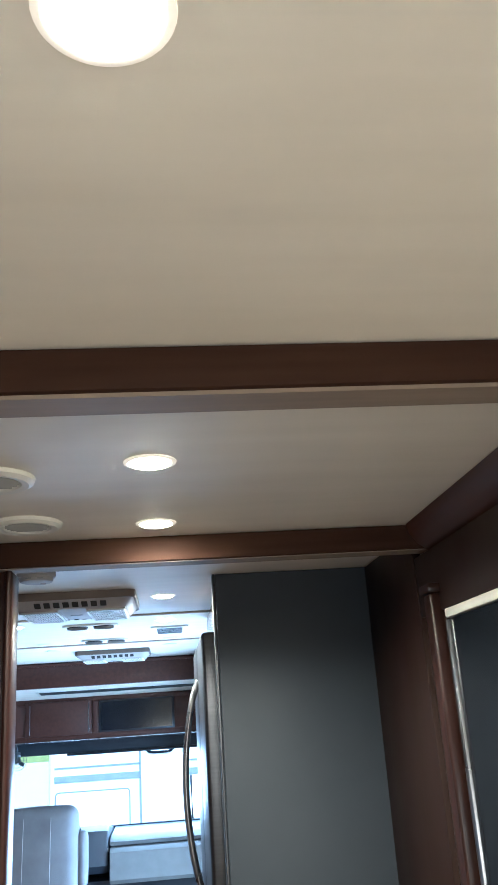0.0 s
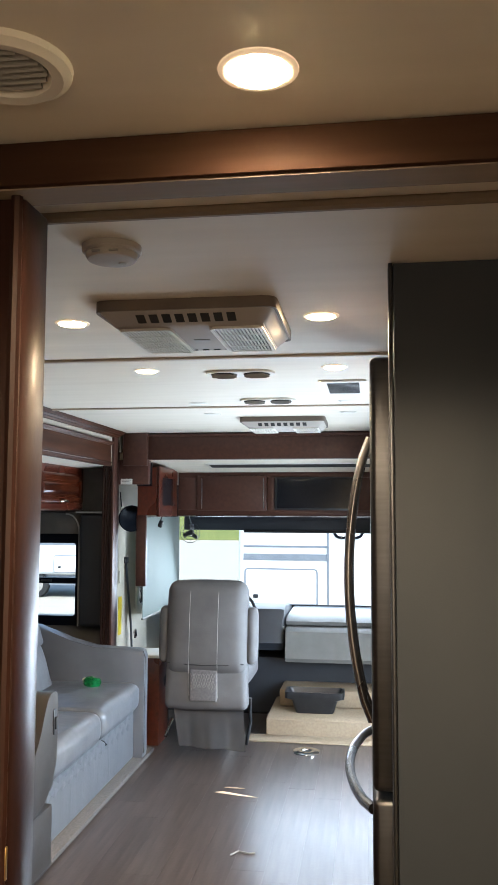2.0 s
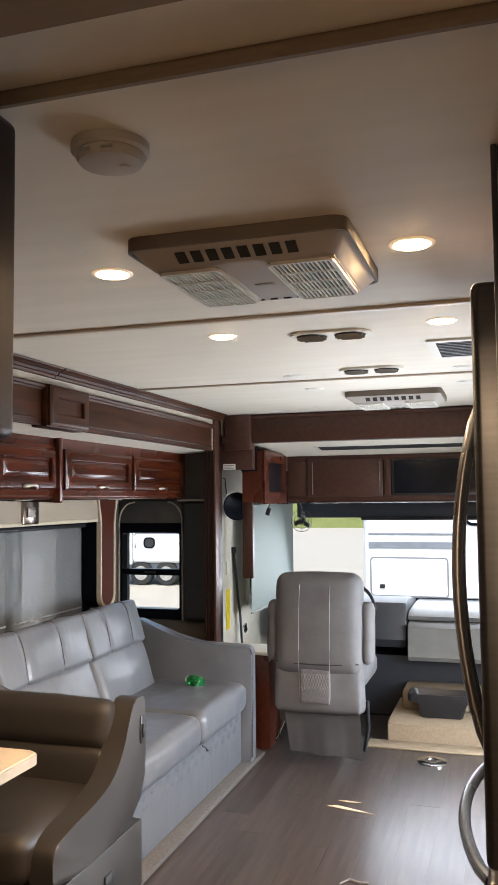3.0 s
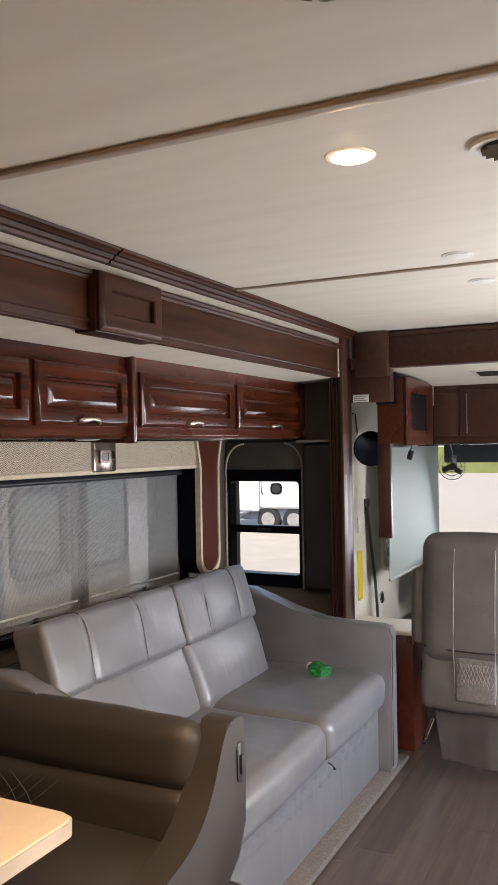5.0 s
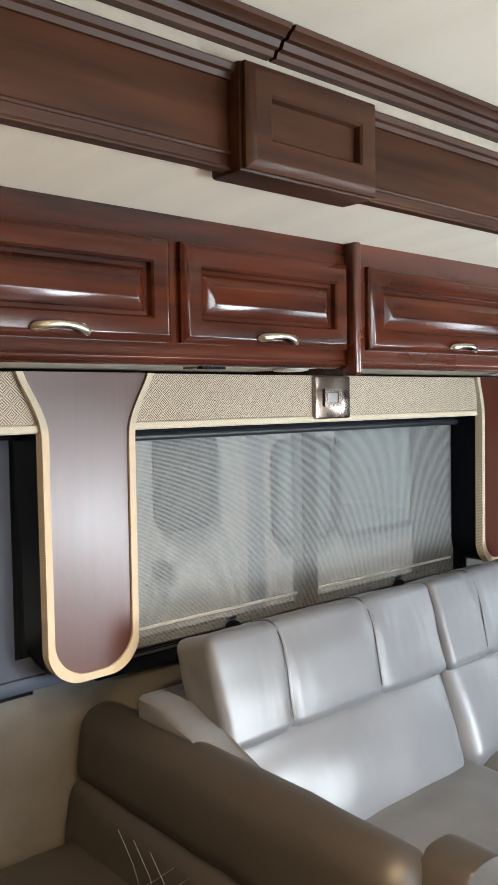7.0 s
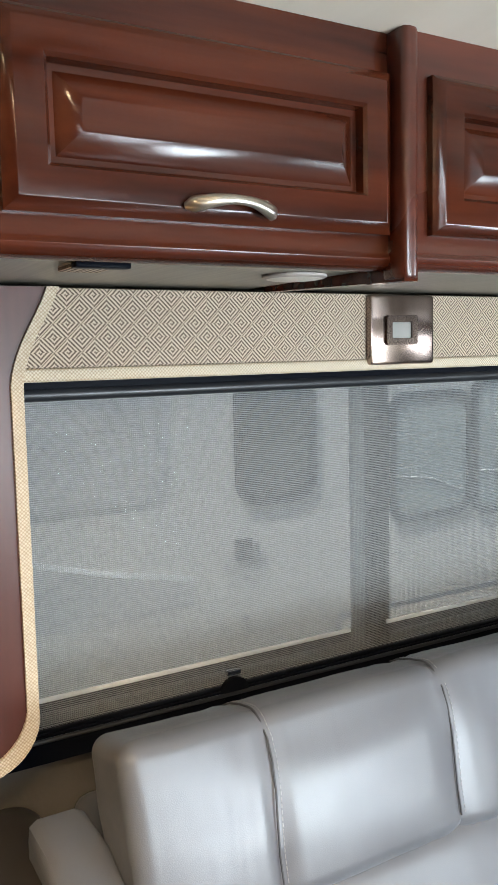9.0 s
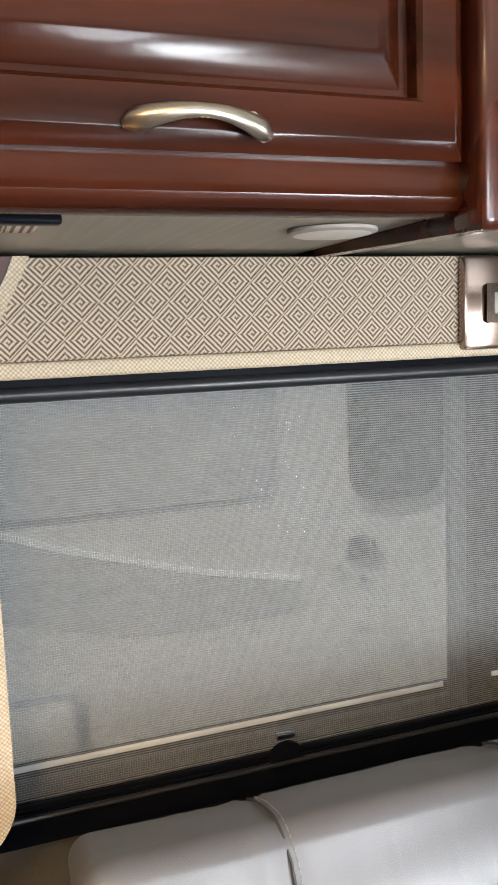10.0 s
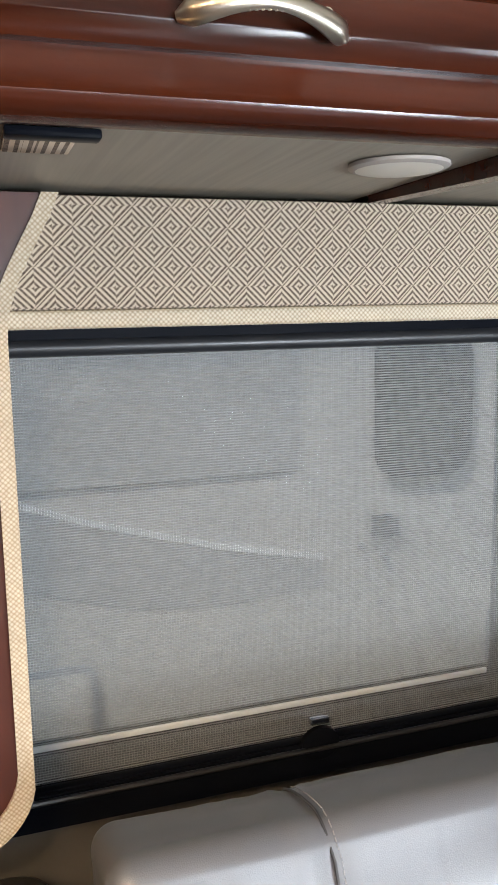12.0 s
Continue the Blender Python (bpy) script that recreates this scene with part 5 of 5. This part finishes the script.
b = thing("step_platform", "tan carpeted step platform in front of the dashboard", "step")
part("platform", prism([(7.03, 0.0), (7.03, 0.115), (7.06, 0.13), (7.69, 0.13), (7.69, 0.0)], -0.42, 0.91, "x", 0.012), TAN, b)
part("riser", box(-0.36, 7.36, 0.13, 0.91, 7.68, 0.26, 0.02), TAN, b)
b = thing("black_tray", "black flared plastic tub on the tan step", "tub")
bm = bmesh.new()
rings = []
for w, d, z in ((0.135, 0.07, 0.131), (0.14, 0.075, 0.14), (0.165, 0.09, 0.225), (0.215, 0.10, 0.24), (0.215, 0.10, 0.285), (0.2, 0.088, 0.285), (0.13, 0.06, 0.15)):
    rings.append([bm.verts.new((x, y, z)) for x, y in rounded(-0.085 - w, 7.245 - d, -0.085 + w, 7.245 + d, 0.03, 4)])
for a, c in zip(rings, rings[1:]):
    for k in range(len(a)):
        bm.faces.new((a[k], a[(k + 1) % len(a)], c[(k + 1) % len(a)], c[k]))
bm.faces.new(rings[0])
bm.faces.new(rings[-1])
part("tub", bm, BLACK, b)
solo("floor_threshold", box(-0.53, 6.865, 0.0, 0.91, 7.028, 0.012, 0.004), TAN, "tan carpet threshold strip on the floor", "threshold")
b = thing("table_base_socket", "round chrome table leg socket in the floor", "floor socket")
part("flange", disc([(0.092, 0.0), (0.09, 0.006), (0.06, 0.011), (0.035, 0.009), (0.032, 0.003)], (-0.105, 6.68, 0.0), sides=36), CHROME, b)
part("socket", disc([(0.031, 0.0035), (0.03, 0.0045)], (-0.105, 6.68, 0.0)), DARK_SLOT, b)
# sunlight on the floor, drawn as two thin pale tan shapes
b = thing("paper_strip", "thin tan flat shape standing in for a sliver of sun on the floor", "paper")
part("strip", prism([(-0.56, 5.815), (-0.52, 5.84), (-0.43, 5.81), (-0.31, 5.765), (-0.42, 5.782)], 0.0, 0.002, "z"), SUN_SLIVER_TAN, b, smooth=False)
part("short_sliver", prism([(-0.52, 5.905), (-0.50, 5.915), (-0.40, 5.905), (-0.45, 5.895)], 0.0, 0.002, "z"), SUN_SLIVER_TAN, b, smooth=False)
b = thing("floor_hatch_ring", "small grey wire ring on the floor", "ring")
part("wire", tube([(-0.33, 4.98, 0.004), (-0.30, 5.03, 0.004), (-0.25, 5.01, 0.004), (-0.22, 5.02, 0.004)], 0.004, 6), GREY_P, b)

b = thing("front_cabinet", "dark cherry cabinet row over the windshield", "cabinet")
part("body", box(-1.14, 7.32, 1.555, 0.918, 7.75, 1.886), WALNUT, b)
part("face_frame", boxes([(-1.14, 7.3, 1.555, 0.918, 7.32, 1.60), (-1.14, 7.3, 1.845, 0.918, 7.32, 1.886), (-1.14, 7.3, 1.60, -0.985, 7.32, 1.845), (-0.445, 7.3, 1.60, -0.395, 7.32, 1.845), (0.235, 7.3, 1.60, 0.918, 7.32, 1.845)], 0.002), WALNUT, b)
part("door", box(-0.99, 7.285, 1.592, -0.452, 7.318, 1.86, 0.006), WALNUT, b)
for x in (-0.955, -0.478):
    part("door_bead", box(x, 7.281, 1.61, x + 0.007, 7.286, 1.84, 0.002), STEEL_BAR, b)
part("lower_rail", box(-1.14, 7.29, 1.548, 0.918, 7.33, 1.556, 0.003), STEEL_BAR, b, "bright metal lower rail")
b = thing("television", "black flat television set in the front cabinet", "television")
part("bezel", box(-0.39, 7.29, 1.598, 0.23, 7.318, 1.85, 0.004), BLACK, b)
part("screen", box(-0.372, 7.2875, 1.612, 0.212, 7.2905, 1.838), SCREEN, b)
b = thing("soffit_vent", "long dark slot vent in the front ceiling", "vent")
part("frame", box(-0.85, 6.86, 1.918, 0.9, 7.06, 1.936, 0.004, turn=pose(0, 0, 0, -5.6)), WHITE_P, b)
part("slot", box(-0.82, 6.90, 1.914, 0.9, 7.02, 1.922, turn=pose(0, 0, 0, -5.6)), DARK_SLOT, b)
b = thing("side_cabinet", "red cherry side cabinet with a glazed door", "cabinet")
part("body", box(-1.30, 6.73, 1.56, -1.165, 7.28, 1.90), RED_WOOD, b)
part("door", ring_bar(rounded(6.82, 1.63, 7.2, 1.83, 0.004, 2), rounded(6.735, 1.55, 7.28, 1.905, 0.006, 2), -1.164, -1.143), RED_WOOD, b)
part("pane", box(-1.163, 6.82, 1.63, -1.158, 7.2, 1.83), SCREEN, b)
part("corner_bead", tube([(-1.146, 6.735, 1.55), (-1.146, 6.735, 1.905)], 0.008, 8), RED_WOOD, b)
part("drop_panel", box(-1.345, 6.86, 1.05, -1.272, 6.89, 1.56, 0.004), WALNUT, b)
part("shelf_pane", box(-1.30, 6.705, 1.765, -1.19, 6.712, 1.93), SCREEN, b)
b = thing("wall_speaker", "round black speaker hung on the wall", "speaker")
sp = disc([(0.045, 0.0), (0.072, 0.012), (0.088, 0.07), (0.095, 0.10), (0.09, 0.108), (0.07, 0.10), (0.004, 0.095)], (0, 0, 0), "x", 32)
bmesh.ops.transform(sp, matrix=pose(-1.43, 6.93, 1.535, 0, 0, -58), verts=sp.verts)
part("cone", sp, NAVY_FRAME, b)
part("hook", tube([(-1.498, 6.90, 1.73), (-1.48, 6.90, 1.725), (-1.47, 6.90, 1.62)], 0.004, 6), BLACK, b)
b = thing("yellow_sticker", "tall yellow warning sticker on the cream wall", "sticker")
part("sheet", box(-1.499, 6.955, 0.685, -1.4965, 7.03, 0.96), YELLOW, b)
b = thing("white_switch", "small white switch on the cream wall", "switch")
part("plate", box(-1.5, 6.96, 1.06, -1.492, 6.995, 1.15, 0.003), WHITE_P, b)
b = thing("seat_belt", "black seat belt hanging from the wall", "seat belt")
part("strap", tube([(-1.49, 7.10, 1.22), (-1.475, 7.12, 1.0), (-1.46, 7.15, 0.75), (-1.455, 7.17, 0.55)], 0.024, 8, 0.2, up=(1, 0, 0)), BLACK, b)
part("anchor", box(-1.499, 7.08, 1.20, -1.475, 7.125, 1.245, 0.005), BLACK, b)
part("buckle", box(-1.44, 7.16, 0.64, -1.425, 7.2, 0.70, 0.004, turn=pose(0, 0, 0, 25)), CHROME, b, "chrome buckle tongue")
b = thing("hand_microphone", "small black handset hanging on its cable", "handset")
part("cable", tube([(-1.19, 6.99, 1.60), (-1.185, 6.99, 1.57), (-1.19, 7.0, 1.55), (-1.20, 7.0, 1.52)], 0.004, 6), BLACK, b)
part("handset", cushion((0.035, 0.025, 0.055), 0.012, n=6, m=pose(-1.20, 7.0, 1.495, 0, 18)), BLACK, b)
b = thing("dash_fan", "small black clip-on fan in a wire cage", "fan")
c = Vector((-1.07, 7.42, 1.42))
for r in (0.03, 0.055, 0.078):
    part("cage_ring", tube([(c.x + r * math.cos(a), c.y, c.z + r * math.sin(a)) for a in (2 * math.pi * k / 24 for k in range(25))], 0.0025, 6), BLACK, b)
for k in range(8):
    a = math.pi * k / 4
    part("cage_wire", tube([c, c + Vector((0.078 * math.cos(a), 0.0, 0.078 * math.sin(a)))], 0.0015, 5), BLACK, b)
part("motor", disc([(0.022, 0.005), (0.024, 0.05), (0.016, 0.06)], c, "y", 16), BLACK, b)
for k in range(3):
    a = 2 * math.pi * k / 3
    part("blade", box(-0.012, -0.002, 0.018, 0.024, 0.004, 0.066, 0.001, turn=pose(0, 0, 0, 0, 0, 28)), BLACK, b).matrix_basis = Matrix.Translation(c + Vector((0, 0.02, 0))) @ Matrix.Rotation(a, 4, "Y")
part("bracket", tube([c + Vector((0, 0.05, 0)), c + Vector((-0.01, 0.06, 0.08)), c + Vector((-0.02, 0.02, 0.14))], 0.006, 8), BLACK, b)


# ---- outside ----
ground = solo("ground", boxes([(-400, -400, -1.2, 400, 400, -0.95)]), ASPHALT, "pale gravel yard", "ground", kind="structure")
solo("grass_bank", prism([(-60, -0.95), (-50, 0.4), (-20, 1.2), (6, 1.0), (10, -0.95)], 70, 74, "y"), GRASS, "dry grass bank at the yard's edge", "grass", kind="structure")


def trailer(name, label, m, length, width, height, paint, windows, hatches, doors, wheels, stripe=True, steps=False, base=0.55):
    """A camper body along x, its near side at y = 0 facing -y."""
    b = thing(name, label, "camper", "parked campers")
    made = []
    made.append(part("body", box(0, 0, base, length, width, height, 0.12, 4), paint, b, smooth=False))
    made.append(part("chassis", box(0.2, 0.15, 0.35, length - 0.2, width - 0.15, base - 0.001), RV_GREY, b))
    if stripe:
        made.append(part("stripe", box(0.1, -0.006, base + 0.85, length - 0.1, 0.006, base + 0.95), RV_GREY, b))
        made.append(part("stripe", box(0.1, -0.006, base + 1.05, length - 0.1, 0.006, base + 1.08), RV_GREY, b))
    for x0, z0, x1, z1 in windows:
        cab = name == "motorhome" and x0 > 5.5
        w = part("window", prism(rounded(x0, z0, x1, z1, 0.09), -0.012, 0.02, "y"), RV_PALE_GLASS if cab else RV_GLASS, b)
        if cab:
            made.append(part("dash_top", tube([(x0 + 0.02, -0.013, z0 + 0.2), (x0 + 0.5 * (x1 - x0), -0.013, z0 + 0.17), (x1 - 0.03, -0.013, z0 + 0.09)], 0.012, 6, 0.3, up=(0, 0, 1)), RV_WHITE, w, "pale dashboard edge"))
        made += [w, part("frame", ring_bar(rounded(x0, z0, x1, z1, 0.09), rounded(x0 - 0.04, z0 - 0.04, x1 + 0.04, z1 + 0.04, 0.12), -0.025, 0.01, "y"), NAVY_FRAME, w)]
    for x0, z0, x1, z1 in hatches:
        h = part("hatch", prism(rounded(x0, z0, x1, z1, 0.04), -0.014, 0.01, "y", 0.004), paint, b)
        made += [h, part("frame", ring_bar(rounded(x0, z0, x1, z1, 0.04), rounded(x0 - 0.025, z0 - 0.025, x1 + 0.025, z1 + 0.025, 0.06), -0.012, 0.01, "y"), RV_GREY, h)]
        made.append(part("latch", box(x0 + 0.12, -0.03, z0 + 0.1, x0 + 0.2, -0.014, z0 + 0.16, 0.005), BLACK, h))
    for x0, x1 in doors:
        d = part("door", prism(rounded(x0, 0.62, x1, 2.5, 0.06), -0.014, 0.01, "y", 0.004), paint, b)
        made += [d, part("frame", ring_bar(rounded(x0, 0.62, x1, 2.5, 0.06), rounded(x0 - 0.03, 0.59, x1 + 0.03, 2.53, 0.08), -0.02, 0.01, "y"), RV_GREY, d)]
        made.append(part("grab_bar", tube([(x1 + 0.12, -0.01, 1.1), (x1 + 0.12, -0.09, 1.15), (x1 + 0.12, -0.09, 1.7), (x1 + 0.12, -0.01, 1.75)], 0.018), BLACK, b))
    if name == "motorhome":
        made.append(part("fuel_door", box(5.03, -0.02, 1.52, 5.12, 0.01, 1.62, 0.006), RV_GLASS, b, "small dark hatch"))
        made.append(part("pillar_stripe", box(5.71, -0.008, base + 0.3, 5.84, 0.01, height - 0.2, 0.003), RV_GREY, b, "dark grey upright band"))
        top = [(2.9, 2.02), (3.3, 1.90), (3.9, 1.68), (4.4, 1.535), (4.82, 1.45)]
        low = [(4.82, 1.36), (4.4, 1.335), (4.08, 1.36), (3.7, 1.47), (3.3, 1.66), (2.9, 1.9)]
        made.append(part("graphic", prism(top + low, -0.005, 0.004, "y"), RV_TAUPE, b, "taupe painted swoosh"))
        made.append(part("graphic", prism([(x, z + 0.035) for x, z in top] + [(x, z + 0.012) for x, z in reversed(top)], -0.005, 0.004, "y"), RV_WHITE, b, "white painted pinstripe"))
        made.append(part("coach_window", prism(rounded(3.35, 1.83, 4.72, 2.5, 0.08), -0.01, 0.02, "y"), RV_TAUPE, b, "lightly tinted coach window"))
        made.append(part("front_window", prism(rounded(7.34, 1.29, 7.68, 2.04, 0.06), -0.01, 0.02, "y"), RV_WHITE, b, "pale curtained window"))
        for x, z in ((4.985, 1.50), (5.09, 1.44), (5.075, 1.255)):
            made.append(part("bolt", disc([(0.018, 0.0), (0.016, -0.02), (0.003, -0.024)], (x, 0.0, z), "y", 14), CHROME, b, "bright round fitting"))
        made.append(part("marker_lamp", box(5.135, -0.025, 1.53, 5.155, 0.01, 1.60, 0.004), CHROME, b, "bright marker lamp"))
    for x in wheels:
        t = part("tyre", disc([(0.2, 0.0), (0.34, 0.02), (0.36, 0.06), (0.36, 0.2), (0.34, 0.24), (0.2, 0.25)], (x, 0.04, 0.36), "y", 28), RUBBER, b)
        made += [t, part("rim", disc([(0.21, -0.01), (0.19, 0.03), (0.06, 0.03), (0.05, 0.0)], (x, 0.045, 0.36), "y", 24), CHROME, t)]
    if steps:
        x1 = doors[0][1] - 0.3
        for k in range(4):
            made.append(part("step", box(x1 - 0.2 - 0.2 * k, -0.75, 0.55 - 0.15 * k, x1 - 0.2 * k, -0.06, 0.59 - 0.15 * k), RV_GREY, b))
        for y in (-0.76, -0.07):
            made.append(part("stringer", tube([(x1, y, 0.62), (x1 - 0.85, y, 0.02)], 0.03, 6), RV_GREY, b))
    b.matrix_basis = m
    return b


GZ = -0.95
trailer("camper", "white camper parked ahead of the windshield", pose(-1.75, 14.0, GZ, 0, 0, -3), 9.0, 2.4, 3.6, RV_WHITE, [(1.55, 2.15, 1.95, 2.75), (5.4, 1.8, 7.0, 2.5)], [(0.14, 1.08, 1.25, 1.62), (3.3, 1.1, 4.6, 1.65)], [(1.45, 2.1)], (6.0, 7.0), base=0.92)
trailer("camper", "white camper with steps seen through the end window", pose(-11.45, 24.0, GZ, 0, 0, 2), 5.4, 2.4, 3.6, RV_WHITE, [(1.5, 1.14, 1.78, 1.38), (3.0, 1.7, 4.1, 2.4)], [(2.7, 0.75, 3.6, 1.2), (0.5, 1.5, 1.2, 2.0)], [(0.45, 1.1)], (1.35, 2.15), steps=True, base=0.66)
trailer("camper", "blue camper parked far across the yard", pose(-26.5, 34.0, GZ), 9.3, 2.4, 3.4, RV_BLUE, [(2.0, 1.7, 3.2, 2.3), (6.0, 1.7, 7.2, 2.3)], [], [(4.4, 5.1)], (5.8, 6.7))
trailer("motorhome", "beige motorhome parked alongside with dark windows", pose(-4.0, 1.0, GZ, 0, 0, 90), 8.9, 2.5, 3.6, RV_BEIGE, [(5.08, 1.80, 5.43, 2.31), (5.94, 1.62, 6.42, 2.2), (6.5, 1.6, 7.25, 2.27), (1.0, 1.6, 2.6, 2.3)], [(2.9, 0.62, 3.9, 1.15), (5.6, 0.62, 6.7, 1.15)], [], (1.8, 7.9), stripe=False)

# ---- floor planks ----
rnd = random.Random(4)
protos = {}
x = -1.52
while x < 0.93:
    y = -1.05 - rnd.random() * 0.9
    while y < 7.65:
        y0, y1 = max(y, -1.05), min(y + 1.21, 7.66)
        if y1 - y0 > 0.05:
            key = round(y1 - y0, 2)
            if key not in protos:
                protos[key] = mesh_of(box(0.0003, 0.0003, -0.011, 0.1517, key - 0.0003, 0.0), "plank", PLANK, False)
            ob = new("plank", protos[key])
            ob.location = (x, y0, -0.001 - 0.0005 * rnd.random())
            ob.parent = floor
        y += 1.21
    x += 0.152
